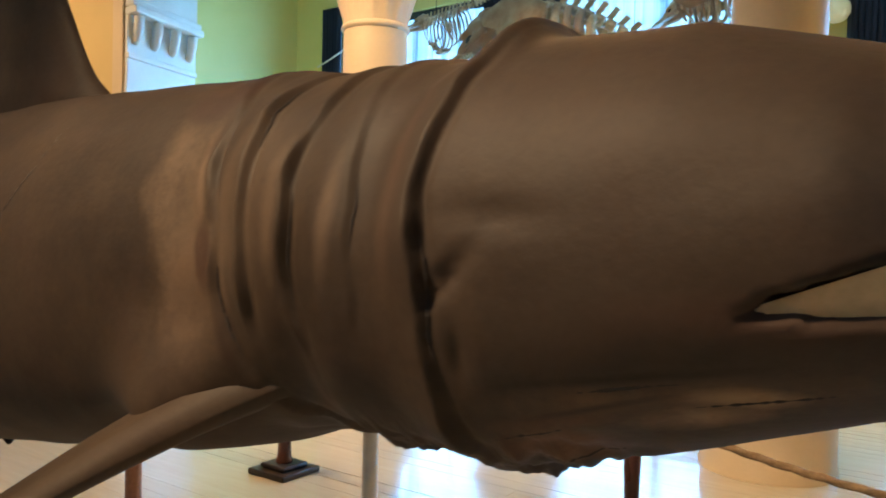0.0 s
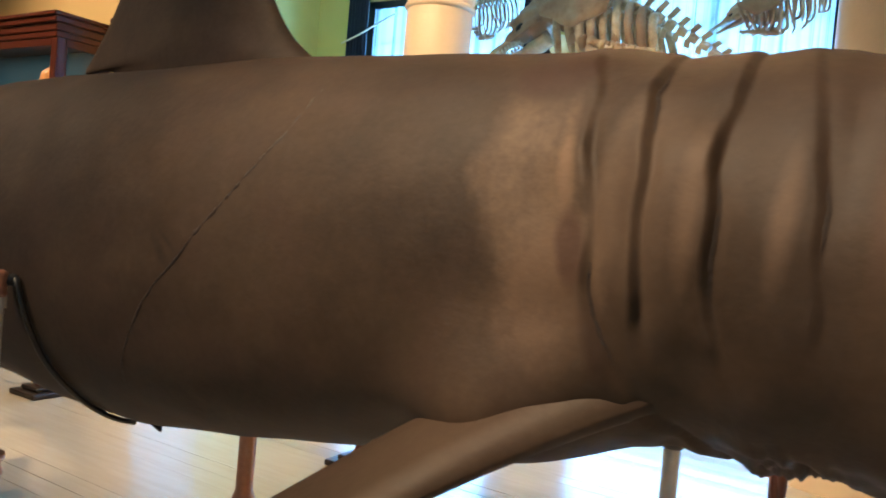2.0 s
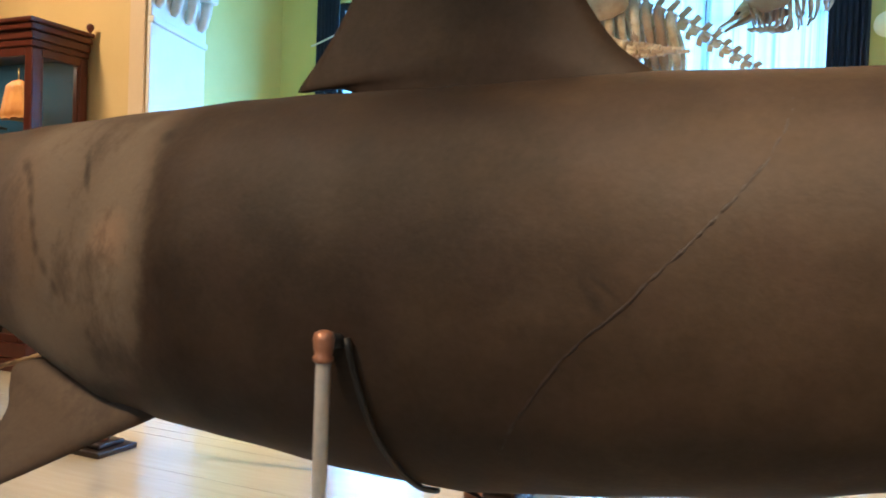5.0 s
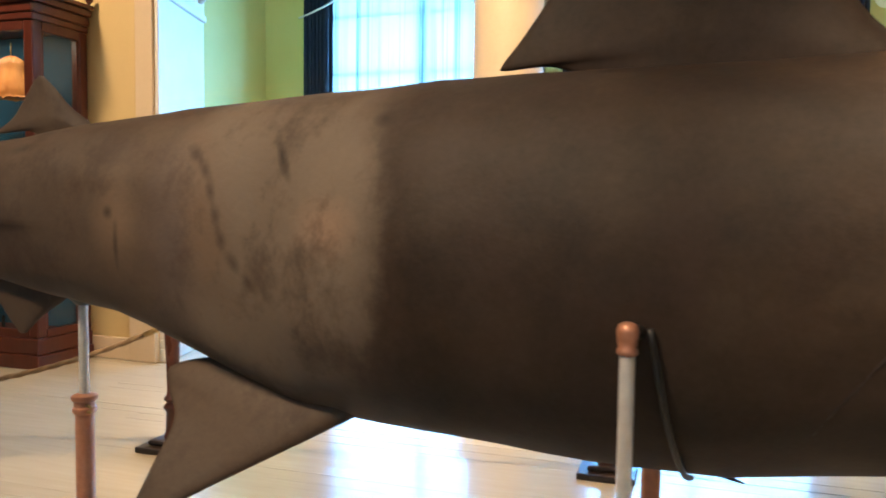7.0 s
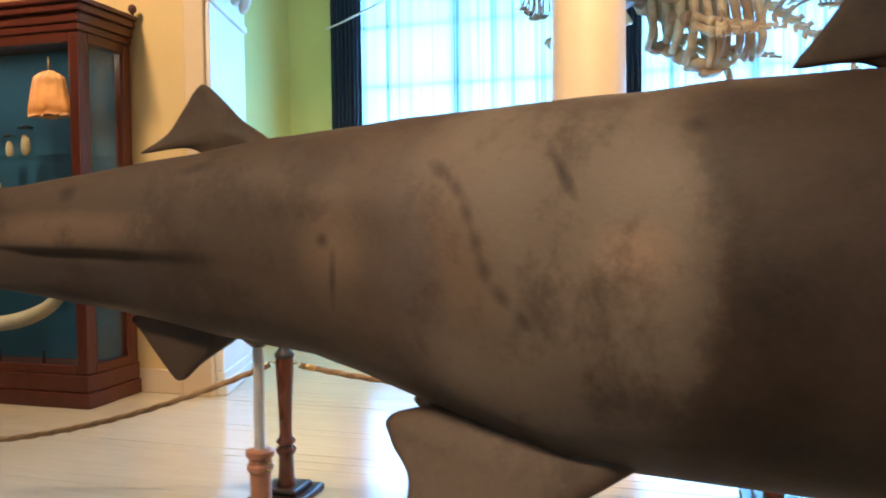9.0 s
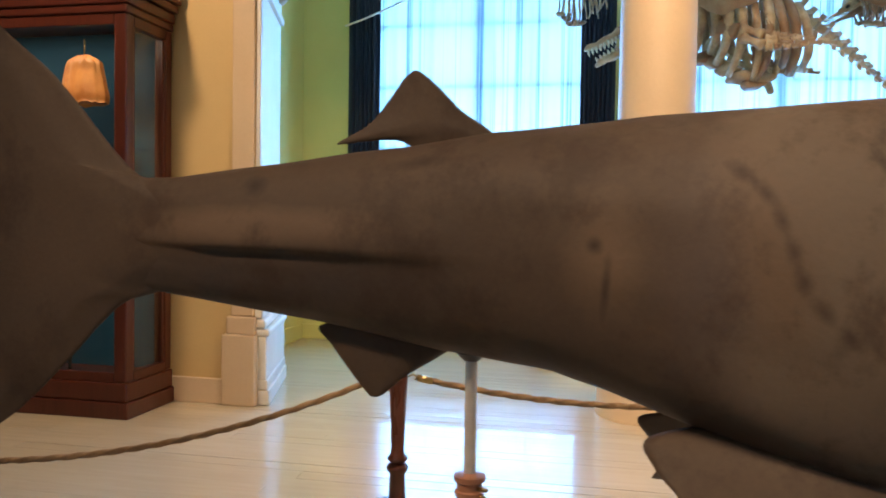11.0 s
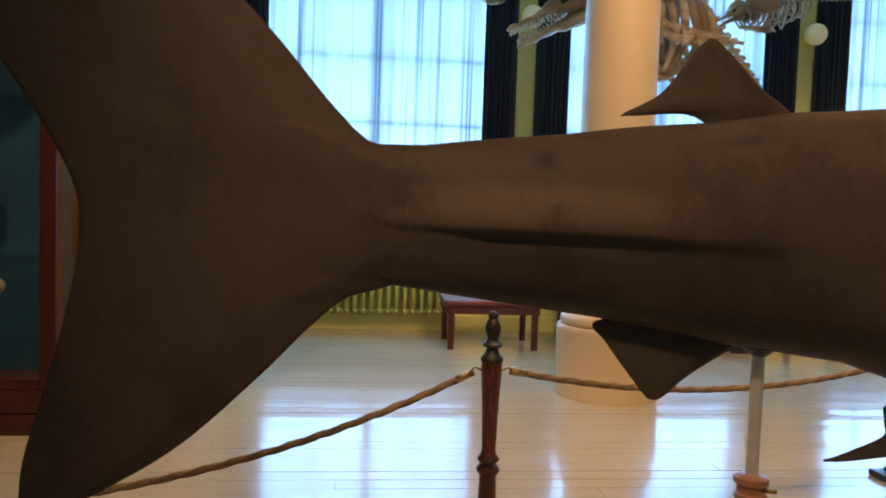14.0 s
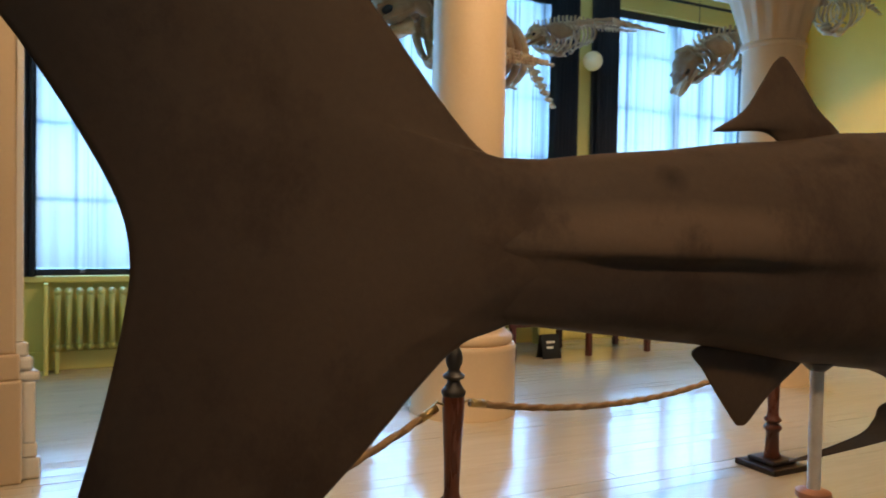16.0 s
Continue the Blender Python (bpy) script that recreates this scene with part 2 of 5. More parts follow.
    patch((1.11, -0.46, 0.62), (0.022, 0.4, 0.06), dark, 0.6, 0.9, -35)
    patch((0.62, -0.40, 1.42), (0.16, 0.6, 0.10), dark, 0.4, 0.5)
    patch((2.83, -0.46, 0.73), (0.030, 0.4, 0.018), dark, 0.6, 0.9, -35)
    patch((2.85, -0.46, 0.60), (0.014, 0.4, 0.05), dark, 0.6, 0.8, 10)
    patch((2.28, -0.42, 0.56), (0.03, 0.4, 0.12), (0.030, 0.015, 0.009), 0.5, 0.8, -12)
    patch((3.12, -0.45, 0.578), (0.26, 0.6, 0.010), dark, 0.6, 0.9, -10)
    patch((3.46, -0.45, 0.86), (0.14, 0.6, 0.22), (0.020, 0.015, 0.015), 0.6, 0.75)
    patch((3.07, -0.45, 0.522), (0.15, 0.6, 0.008), dark, 0.6, 0.85, -17)
    c = mix(nt, 0.14, c, ramp(nt, fine.outputs[0], ((0.3, (0.014, 0.010, 0.007)), (0.7, (0.075, 0.056, 0.042)))))
    c = mix(nt, 1.0, c, (0.80, 0.73, 0.67), "MULTIPLY")
    nt.links.new(c, b.inputs["Base Color"])
    r = nt.nodes.new("ShaderNodeMapRange")
    r.inputs[3].default_value, r.inputs[4].default_value = 0.54, 0.76
    b.inputs["Specular IOR Level"].default_value = 0.26
    nt.links.new(mid.outputs[0], r.inputs[0])
    nt.links.new(r.outputs[0], b.inputs["Roughness"])
    bump(nt, b, mix(nt, 0.5, fine.outputs[0], mid.outputs[0]), 0.2, 0.010)
    return m


def bone_mat():
    m, nt, b = material("aged_bone", 0.55)
    n1, n2 = noise_node(nt, 5, 5, 0.6), noise_node(nt, 34, 3, 0.6)
    info = nt.nodes.new("ShaderNodeObjectInfo")
    c = ramp(nt, n1.outputs[0], ((0.30, (0.30, 0.17, 0.08)), (0.55, (0.60, 0.43, 0.24)), (0.75, (0.76, 0.63, 0.42))))
    c = mix(nt, ramp(nt, info.outputs["Random"], ((0.40, (0, 0, 0)), (1.0, (0.85, 0.85, 0.85)))), c, (0.27, 0.14, 0.07))
    nt.links.new(c, b.inputs["Base Color"])
    bump(nt, b, n2.outputs[0], 0.3)
    return m


M_BONE = bone_mat()
M_SHARK = shark_skin()
# near-black for throat cracks and for the shade added in the gill slits
M_SHADE_AND_CRACK = mottled("slit_shade_and_crack", (0.009, 0.005, 0.004), (0.016, 0.010, 0.007), 20, 0.8)
M_SCAR = mottled("dark_hide_scar", (0.010, 0.005, 0.003), (0.024, 0.012, 0.007), 12, 0.6, bump_s=0.5)


def floor_paint():
    m, nt, b = material("cream_painted_boards", 0.25)
    n2 = noise_node(nt, 9, 5, 0.65, (0.25, 3.0, 1))
    info = nt.nodes.new("ShaderNodeObjectInfo")
    c = ramp(nt, n2.outputs[0], ((0.25, (0.49, 0.41, 0.285)), (0.75, (0.57, 0.485, 0.35))))
    c = mix(nt, ramp(nt, info.outputs["Random"], ((0.0, (0, 0, 0)), (1.0, (0.3, 0.3, 0.3)))), c, (0.48, 0.40, 0.275))
    nt.links.new(c, b.inputs["Base Color"])
    r = nt.nodes.new("ShaderNodeMapRange")
    r.inputs[3].default_value, r.inputs[4].default_value = 0.12, 0.30
    b.inputs["Coat Weight"].default_value, b.inputs["Coat Roughness"].default_value = 0.6, 0.085
    b.inputs["Specular IOR Level"].default_value = 0.3
    b.inputs["Coat IOR"].default_value = 1.5
    nt.links.new(n2.outputs[0], r.inputs[0])
    nt.links.new(r.outputs[0], b.inputs["Roughness"])
    bump(nt, b, n2.outputs[0], 0.2, 0.006)
    return m


M_FLOOR = floor_paint()
M_GAP = mottled("dark_board_gap", (0.03, 0.025, 0.018), (0.05, 0.04, 0.03), 6, 0.9)


def glass_mat(name, tint=(1, 1, 1)):
    m, nt, b = material(name, 0.02)
    tr, gl, mx = (nt.nodes.new(k) for k in ("ShaderNodeBsdfTransparent", "ShaderNodeBsdfGlossy", "ShaderNodeMixShader"))
    fr = nt.nodes.new("ShaderNodeLayerWeight")
    pw = nt.nodes.new("ShaderNodeMath")
    pw.operation = "MULTIPLY_ADD"
    p5 = nt.nodes.new("ShaderNodeMath")
    p5.operation = "POWER"
    p5.inputs[1].default_value, pw.inputs[1].default_value, pw.inputs[2].default_value = 4.0, 0.7, 0.03
    tr.inputs[0].default_value = (*tint, 1)
    gl.inputs["Roughness"].default_value = 0.03
    nt.links.new(fr.outputs["Facing"], p5.inputs[0])
    nt.links.new(p5.outputs[0], pw.inputs[0])
    nt.links.new(pw.outputs[0], mx.inputs[0])
    nt.links.new(tr.outputs[0], mx.inputs[1])
    nt.links.new(gl.outputs[0], mx.inputs[2])
    nt.links.new(mx.outputs[0], nt.nodes["Material Output"].inputs[0])
    return m


M_GLASS = glass_mat("clear_glass", (0.95, 0.97, 0.97))


def sheer_mat():
    m, nt, b = material("sheer_curtain_cloth", 0.9)
    tr, tl, df = (nt.nodes.new(k) for k in ("ShaderNodeBsdfTransparent", "ShaderNodeBsdfTranslucent", "ShaderNodeBsdfDiffuse"))
    m1, m2 = nt.nodes.new("ShaderNodeMixShader"), nt.nodes.new("ShaderNodeMixShader")
    weave = noise_node(nt, 3.2, 3, 0.7, (4.5, 1, 0.03))
    col = ramp(nt, weave.outputs[0], ((0.33, (0.22, 0.27, 0.30)), (0.41, (0.60, 0.66, 0.69)), (0.48, (0.92, 0.94, 0.95))))
    nt.links.new(col, tl.inputs[0])
    nt.links.new(col, tr.inputs[0])
    nt.links.new(col, df.inputs[0])
    m1.inputs[0].default_value, m2.inputs[0].default_value = 0.75, 0.34
    nt.links.new(df.outputs[0], m1.inputs[1])
    nt.links.new(tl.outputs[0], m1.inputs[2])
    nt.links.new(tr.outputs[0], m2.inputs[1])
    nt.links.new(m1.outputs[0], m2.inputs[2])
    nt.links.new(m2.outputs[0], nt.nodes["Material Output"].inputs[0])
    return m


M_SHEER = sheer_mat()


def lamp_glass(name, colour, power):
    m, nt, b = material(name, 0.3)
    b.inputs["Base Color"].default_value = (0.75, 0.72, 0.55, 1)
    b.inputs["Emission Color"].default_value, b.inputs["Emission Strength"].default_value = (*colour, 1), power
    return m


M_GLOBE = lamp_glass("pale_globe_glass", (0.85, 0.85, 0.35), 0.12)
M_LAMP = lamp_glass("lit_ceiling_globe", (1.0, 0.75, 0.45), 4.0)


# ---------------------------------------------------------------- mesh helpers
def mesh_object(name, verts, faces, mat, parent=None, smooth=False, label=""):
    me = bpy.data.meshes.new(name)
    me.from_pydata([tuple(v) for v in verts], [], faces)
    me.materials.append(mat)
    if smooth:
        me.shade_smooth()
    me.update()
    ob = new(name, me)
    ob.parent = parent
    if label:
        ob["label"] = label
    return ob


def part(name, bm, mat, parent=None, label="", smooth=False):
    me = bpy.data.meshes.new(name)
    bm.to_mesh(me)
    bm.free()
    me.materials.append(mat)
    if smooth:
        me.shade_smooth()
    ob = new(name, me)
    ob.parent = parent
    if label:
        ob["label"] = label
    return ob


def box_into(bm, x0, x1, y0, y1, z0, z1, bevel=0.0):
    r = bmesh.ops.create_cube(bm, size=1, matrix=Matrix.LocRotScale(((x0 + x1) / 2, (y0 + y1) / 2, (z0 + z1) / 2), None, (x1 - x0, y1 - y0, z1 - z0)))
    if bevel:
        es = list({e for v in r["verts"] for e in v.link_edges})
        bmesh.ops.bevel(bm, geom=es, offset=bevel, segments=2, affect="EDGES", profile=0.5)


def box(name, x0, x1, y0, y1, z0, z1, mat, parent=None, label="", bevel=0.004):
    bm = bmesh.new()
    box_into(bm, x0, x1, y0, y1, z0, z1, bevel)
    return part(name, bm, mat, parent, label)


def lathe(name, profile, mat, parent=None, at=(0, 0, 0), seg=24, label="", flute=None):
    """A turned shape from (radius, height) pairs."""
    verts, faces = [], []
    for r, z in profile:
        for k in range(seg):
            a = 2 * math.pi * k / seg
            rr = r * (1 + flute(z, k)) if flute else r
            verts.append((at[0] + rr * math.cos(a), at[1] + rr * math.sin(a), at[2] + z))
    n = len(profile)
    for i in range(n - 1):
        for k in range(seg):
            j = (k + 1) % seg
            faces.append((i * seg + k, i * seg + j, (i + 1) * seg + j, (i + 1) * seg + k))
    faces.append(tuple(range(seg - 1, -1, -1)))
    faces.append(tuple((n - 1) * seg + k for k in range(seg)))
    ob = mesh_object(name, verts, faces, mat, parent, True, label)
    ob.data.set_sharp_from_angle(angle=radians(50))
    return ob


def tube(name, pts, radii, mat, parent=None, seg=10, label="", twist=None):
    """A round bar along points, closed at both ends."""
    verts, faces = [], []
    pts = [Vector(p) for p in pts]
    n = len(pts)
    up = Vector((0.13, 0.21, 0.97)).normalized()
    for i, p in enumerate(pts):
        d = (pts[min(i + 1, n - 1)] - pts[max(i - 1, 0)]).normalized()
        s = d.cross(up)
        if s.length < 1e-3:
            s = d.cross(Vector((1, 0, 0)))
        s.normalize()
        u = s.cross(d)
        r = radii[i] if hasattr(radii, "__len__") else radii
        for k in range(seg):
            a = 2 * math.pi * k / seg
            rr = r * (twist(i, k) if twist else 1)
            verts.append(p + s * (rr * math.cos(a)) + u * (rr * math.sin(a)))
    for i in range(n - 1):
        for k in range(seg):
            j = (k + 1) % seg
            faces.append((i * seg + k, i * seg + j, (i + 1) * seg + j, (i + 1) * seg + k))
    faces.append(tuple(range(seg - 1, -1, -1)))
    faces.append(tuple((n - 1) * seg + k for k in range(seg)))
    return mesh_object(name, verts, faces, mat, parent, True, label)


def spline(pts, n):
    """Catmull-Rom through pts, n samples evenly by length."""
    p = np.array(pts, float)
    p = np.vstack([2 * p[0] - p[1], p, 2 * p[-1] - p[-2]])
    out = []
    for i in range(1, len(p) - 2):
        for t in np.linspace(0, 1, 24, endpoint=False):
            a, b, c, d = p[i - 1], p[i], p[i + 1], p[i + 2]
            out.append(0.5 * (2 * b + (c - a) * t + (2 * a - 5 * b + 4 * c - d) * t * t + (3 * b - a - 3 * c + d) * t ** 3))
    out.append(p[-2])
    out = np.array(out)
    s = np.concatenate([[0], np.cumsum(np.linalg.norm(np.diff(out, axis=0), axis=1))])
    q = np.linspace(0, s[-1], n)
    return np.stack([np.interp(q, s, out[:, k]) for k in range(out.shape[1])], 1)


def empty(name, at=(0, 0, 0)):
    ob = new(name)
    ob.location = at
    return ob


# ---------------------------------------------------------------- setting
X0, X1 = -9.5, 6.1
CEIL = 5.3
tagged(box("ceiling", X0 - 0.2, 9.7, BACK_Y - 0.3, WALL_Y + 0.6, CEIL, CEIL + 0.2, M_CEIL), "pale plaster ceiling of the hall", "ceiling", kind="structure")


def pierced_wall(name, x0, x1, y0, y1, z1, holes, mat, label):
    """A wall along x with rectangular openings (left, right, bottom, top)."""
    bm = bmesh.new()
    x = x0
    for a, b, lo, hi in holes:
        box_into(bm, x, a, y0, y1, 0, z1)
        box_into(bm, a, b, y0, y1, 0, lo)
        box_into(bm, a, b, y0, y1, hi, z1)
        x = b
    box_into(bm, x, x1, y0, y1, 0, z1)
    return tagged(part(name, bm, mat), label, "wall", kind="structure")


REVEAL = 0.36   # dark drape and frame each side of the glass
pierced_wall("wall_north", -4.9, 6.3, WALL_Y, WALL_Y + 0.4, CEIL, [(b - GLASS_W / 2 - 0.1, b + GLASS_W / 2 + 0.1, SILL, HEAD + 0.1) for b in BAYS], M_GREEN, "lime green painted wall with three tall windows")
tagged(box("wall_west_bay", -5.1, -4.9, 4.28, WALL_Y + 0.4, 0, CEIL, M_GREEN), "lime green end wall of the window bay", "wall", kind="structure")
tagged(box("wall_east_bay", 6.1, 6.3, 3.0, WALL_Y, 0, CEIL, M_YELLOW), "yellow green end wall of the window bay", "wall", kind="structure")
def prism(name, outline, z0, z1, mat, parent=None, bevel=0.0):
    """An upright block over a plan outline."""
    bm = bmesh.new()
    f = bm.faces.new([bm.verts.new((x, y, z0)) for x, y in outline])
    r = bmesh.ops.extrude_face_region(bm, geom=[f])
    bmesh.ops.translate(bm, verts=[v for v in r["geom"] if isinstance(v, bmesh.types.BMVert)], vec=(0, 0, z1 - z0))
    bmesh.ops.recalc_face_normals(bm, faces=bm.faces[:])
    if bevel:
        bmesh.ops.bevel(bm, geom=bm.edges[:], offset=bevel, segments=2, affect="EDGES", profile=0.5)
    return part(name, bm, mat, parent)


tagged(prism("wall_pier", ((X0, 3.2), (-3.93, 3.2), (-4.24, 4.28), (X0, 4.28)), 0, CEIL, M_WALL), "warm cream painted wall ending in a splayed pier", "wall", kind="structure")
tagged(box("wall_west", X0 - 0.2, X0, BACK_Y, 3.8, 0, CEIL, M_BACK), "warm cream end wall of the hall", "wall", kind="structure")
tagged(box("wall_east", 9.5, 9.7, BACK_Y, WALL_Y, 0, CEIL, M_BACK), "warm cream end wall of the hall", "wall", kind="structure")
tagged(box("wall_east_front", 6.1, 9.5, 3.2, 3.8, 0, CEIL, M_WALL), "warm cream painted wall beside the bay", "wall", kind="structure")
pierced_wall("wall_south", X0, 9.5, BACK_Y - 0.3, BACK_Y, CEIL, [(b - 0.8, b + 0.8, 1.8, 4.0) for b in (-4.5, 0.0, 4.5)], M_BACK, "warm cream wall with three windows behind the visitor")
tagged(box("beam_arcade", -3.89, 6.1, 3.44, 4.0, 4.1, CEIL, M_COLUMN, bevel=0.02), "cream beam above the columns", "beam", kind="structure")
tagged(box("baseboard_pier", -9.5, -3.9, 3.165, 3.2, 0, 0.2, M_COLUMN, bevel=0.008), "cream baseboard on the pier wall", "baseboard", kind="structure")
tagged(box("baseboard_north", -4.9, 6.1, WALL_Y - 0.03, WALL_Y, 0, 0.18, M_GREEN, bevel=0.008), "green baseboard under the windows", "baseboard", kind="structure")
tagged(box("baseboard_west_bay", -4.9, -4.87, 4.28, WALL_Y - 0.03, 0, 0.18, M_GREEN, bevel=0.008), "green baseboard on the bay end wall", "baseboard", kind="structure")


def pilaster():
    """White moulded facing with plinth and bracket on the splayed end of the pier."""
    p = tagged(empty("pilaster", (-3.93, 3.2, 0)), "white moulded pilaster on a stepped plinth", "pilaster", kind="structure")

    def add(name, o, z0, z1, bevel=0.01, front=0.0):
        prism(name, ((-0.15, 0.003 - front), (0.035 + o, 0.003 - front), (0.035 + o, 0.02), (-0.275 + o, 1.09), (-0.45, 1.09)), z0, z1, M_WHITE, p, bevel)
    add("plinth", 0.085, 0.0, 0.12, 0.012)
    add("plinth", 0.07, 0.12, 0.20, 0.012)
    add("plinth_block", 0.06, 0.20, 0.54, 0.01)
    add("base_moulding", 0.085, 0.54, 0.60, 0.02)
    add("base_moulding", 0.05, 0.60, 0.68, 0.02)
    add("base_moulding", 0.025, 0.68, 0.76, 0.015)
    add("shaft", 0.0, 0.76, 3.24, 0.006)
    add("neck_moulding", 0.035, 3.24, 3.30, 0.012)
    add("frieze", 0.005, 3.30, 3.70, 0.006)
    for k in range(4):
        u = 0.1 + 0.27 * k
        x, y = 0.03 - 0.30 * u, 1.05 * u
        pts = [(x + 0.01, y, 3.41), (x + 0.05, y, 3.46), (x + 0.085, y, 3.56), (x + 0.10, y, 3.69)]
        tube("bracket_scroll", pts, (0.035, 0.05, 0.055, 0.06), M_WHITE, p, 10)
    add("cornice", 0.17, 3.70, 3.78, 0.02)
    add("cornice", 0.12, 3.78, 3.86, 0.02)
    add("upper_block", 0.03, 3.86, 4.6, 0.01)

    for x0, x1, d, z0, z1 in ((-0.19, -0.004, 0.028, 0.70, 4.6), (-0.22, 0.02, 0.05, 0.56, 0.70), (-0.25, 0.03, 0.07, 0.0, 0.56)):
        box("front_strip", x0, x1, -d, -0.001, z0, z1, M_COLUMN, p, "warm cream strip on the front of the pier", 0.012)


pilaster()


def column(x, y):
    c = tagged(empty("column", (x, y, 0)), "smooth round cream column on a drum base", "column", "columns of the arcade", kind="structure")
    lathe("drum", ((0.415, 0), (0.415, 0.02), (0.405, 0.05), (0.405, 0.50), (0.41, 0.52), (0.395, 0.545)), M_COLUMN, c, seg=56)
    prof = [(0.33, 0.54)] + [(0.345 + 0.035 * math.sin(a), 0.585 - 0.045 * math.cos(a)) for a in np.linspace(0, math.pi, 9)]
    lathe("base_torus", prof + [(0.325, 0.65), (0.315, 0.68)], M_COLUMN, c, seg=56)
    lathe("shaft", ((0.312, 0.665), (0.296, 0.72), (0.292, 1.2), (0.286, 2.2), (0.282, 3.12)), M_COLUMN, c, seg=56)
    lathe("neck_ring", ((0.283, 3.20), (0.30, 3.215), (0.304, 3.23), (0.30, 3.245), (0.284, 3.26)), M_COLUMN, c, seg=56)
    lathe("capital", ((0.28, 3.10), (0.283, 3.28), (0.32, 3.45), (0.38, 3.65), (0.43, 3.74)), M_COLUMN, c, seg=64,
          flute=lambda z, k: (0.05 if (k // 2) % 2 else -0.03) if 3.3 < z < 3.7 else 0)
    box("abacus", -0.45, 0.45, -0.45, 0.45, 3.74, 4.1, M_COLUMN, c, bevel=0.03)


column(-0.89, 3.72)
column(2.46, 3.72)


def window(i, bx):
    w = tagged(empty("window_%d" % i, (bx, WALL_Y, SILL)), "tall bright window with dark frame and sheer curtain", "window", "windows of the hall", kind="structure")
    g, h = GLASS_W / 2, HEAD - SILL
    bm = bmesh.new()
    for a, b, lo, hi in ((-g - 0.1, -g, 0, h + 0.1), (g, g + 0.1, 0, h + 0.1), (-g, g, h, h + 0.1), (-g, g, 0, 0.06)):
        box_into(bm, a, b, 0.06, 0.36, lo, hi, 0.006)
    part("window_frame", bm, M_DARKFRAME, w)
    box("window_sill", -g - 0.34, g + 0.34, -0.10, 0.05, -0.06, 0.0, M_GREEN, w, bevel=0.01)
    for side in (-1, 1):
        box("shutter", side * (g + 0.03) - (0.33 if side < 0 else 0), side * (g + 0.03) + (0.33 if side > 0 else 0), -0.06, -0.02, 0.0, h + 0.3, M_DARKFRAME, w, "dark blue folded shutter")
        # gathered drape over the shutter
        nf, verts, faces = 30, [], []
        for k in range(nf + 1):
            x = side * (g - 0.02 + 0.34 * k / nf)
            y = -0.11 + 0.03 * math.sin(k * 1.35) + 0.012 * math.sin(k * 3.1 + bx)
            verts += [(x, y, 0.0), (x, y, h + 0.3)]
        for k in range(nf):
            a = 2 * k
            faces.append((a, a + 2, a + 3, a + 1))
        d = mesh_object("drape", verts, faces, M_DRAPE, w, True, "dark blue gathered drape")
        s = d.modifiers.new("thickness", "SOLIDIFY")
        s.thickness = 0.01
    box("centre_mullion", -0.045, 0.045, 0.14, 0.24, 0.06, h, M_MULLION, w)
    for x in (-g / 2, g / 2):
        box("glazing_bar", x - 0.014, x + 0.014, 0.17, 0.21, 0.06, h, M_MULLION, w)
    for z in (0.73, 1.47, 2.21, 2.95):
        for a, b in ((-g, -g / 2 - 0.014), (-g / 2 + 0.014, -0.045), (0.045, g / 2 - 0.014), (g / 2 + 0.014, g)):
            box("glazing_bar", a, b, 0.17, 0.21, z - 0.02, z + 0.02, M_MULLION, w)
    for a, b in ((-g, -0.045), (0.045, g)):
        p = box("pane", a, b, 0.187, 0.193, 0.06, h, M_GLASS, w, bevel=0)
        p.visible_shadow = False
    # sheer curtain
    verts, faces, nf = [], [], 150
    rnd = random.Random(i)
    ph = [rnd.uniform(0, 6.28) for _ in range(4)]
    for k in range(nf + 1):
        u = k / nf
        x = -g + 2 * g * u
        y = 0.085 + 0.016 * math.sin(46 * u * g + ph[0]) + 0.012 * math.sin(29 * u * g + ph[1]) + 0.008 * math.sin(93 * u * g + ph[2])
        verts += [(x, y, 0.02), (x, y * 0.95, h)]
    for k in range(nf):
        a = 2 * k
        faces.append((a, a + 2, a + 3, a + 1))
    mesh_object("sheer_curtain", verts, faces, M_SHEER, w, True, "white sheer curtain hanging in folds")
    tube("curtain_rod", ((-g - 0.3, -0.1, h + 0.3), (g + 0.3, -0.1, h + 0.3)), 0.02, M_BLACK, w)


for i, bx in enumerate(BAYS):
    window(i + 1, bx)
for i, bx in enumerate((-4.5, 0.0, 4.5)):
    w = tagged(empty("window_%d" % (i + 4), (bx, BACK_Y, 1.8)), "plain window in the wall behind the visitor", "window", "windows of the hall", kind="structure")
    bm = bmesh.new()
    for a, b, lo, hi in ((-0.8, -0.74, 0, 2.2), (0.74, 0.8, 0, 2.2), (-0.74, 0.74, 0, 0.06), (-0.74, 0.74, 2.14, 2.2), (-0.03, 0.03, 0.06, 2.14)):
        box_into(bm, a, b, -0.14, -0.06, lo, hi)
    part("window_frame", bm, M_WHITE, w)


# ---------------------------------------------------------------- shark
TOP_X = (-3.05, -2.83, -2.7, -2.25, -1.94, -1.65, -1.15, -0.65, -0.2, 0.5, 1.15, 1.8, 2.4, 2.66, 2.85, 3.17, 3.4, 3.7, 4.0, 4.3)
TOP_Z = (1.56, 1.588, 1.594, 1.652, 1.692, 1.732, 1.780, 1.81, 1.835, 1.855, 1.87, 1.860, 1.826, 1.818, 1.838, 1.828, 1.765, 1.68, 1.57, 1.46)
BOT_X = (-3.05, -2.8, -2.2, -1.8, -1.45, -1.15, -0.6, -0.2, 0.3, 0.7, 1.1, 1.6, 2.1, 2.4, 2.6, 2.8, 3.0, 3.2, 3.43, 3.7, 4.0, 4.3)
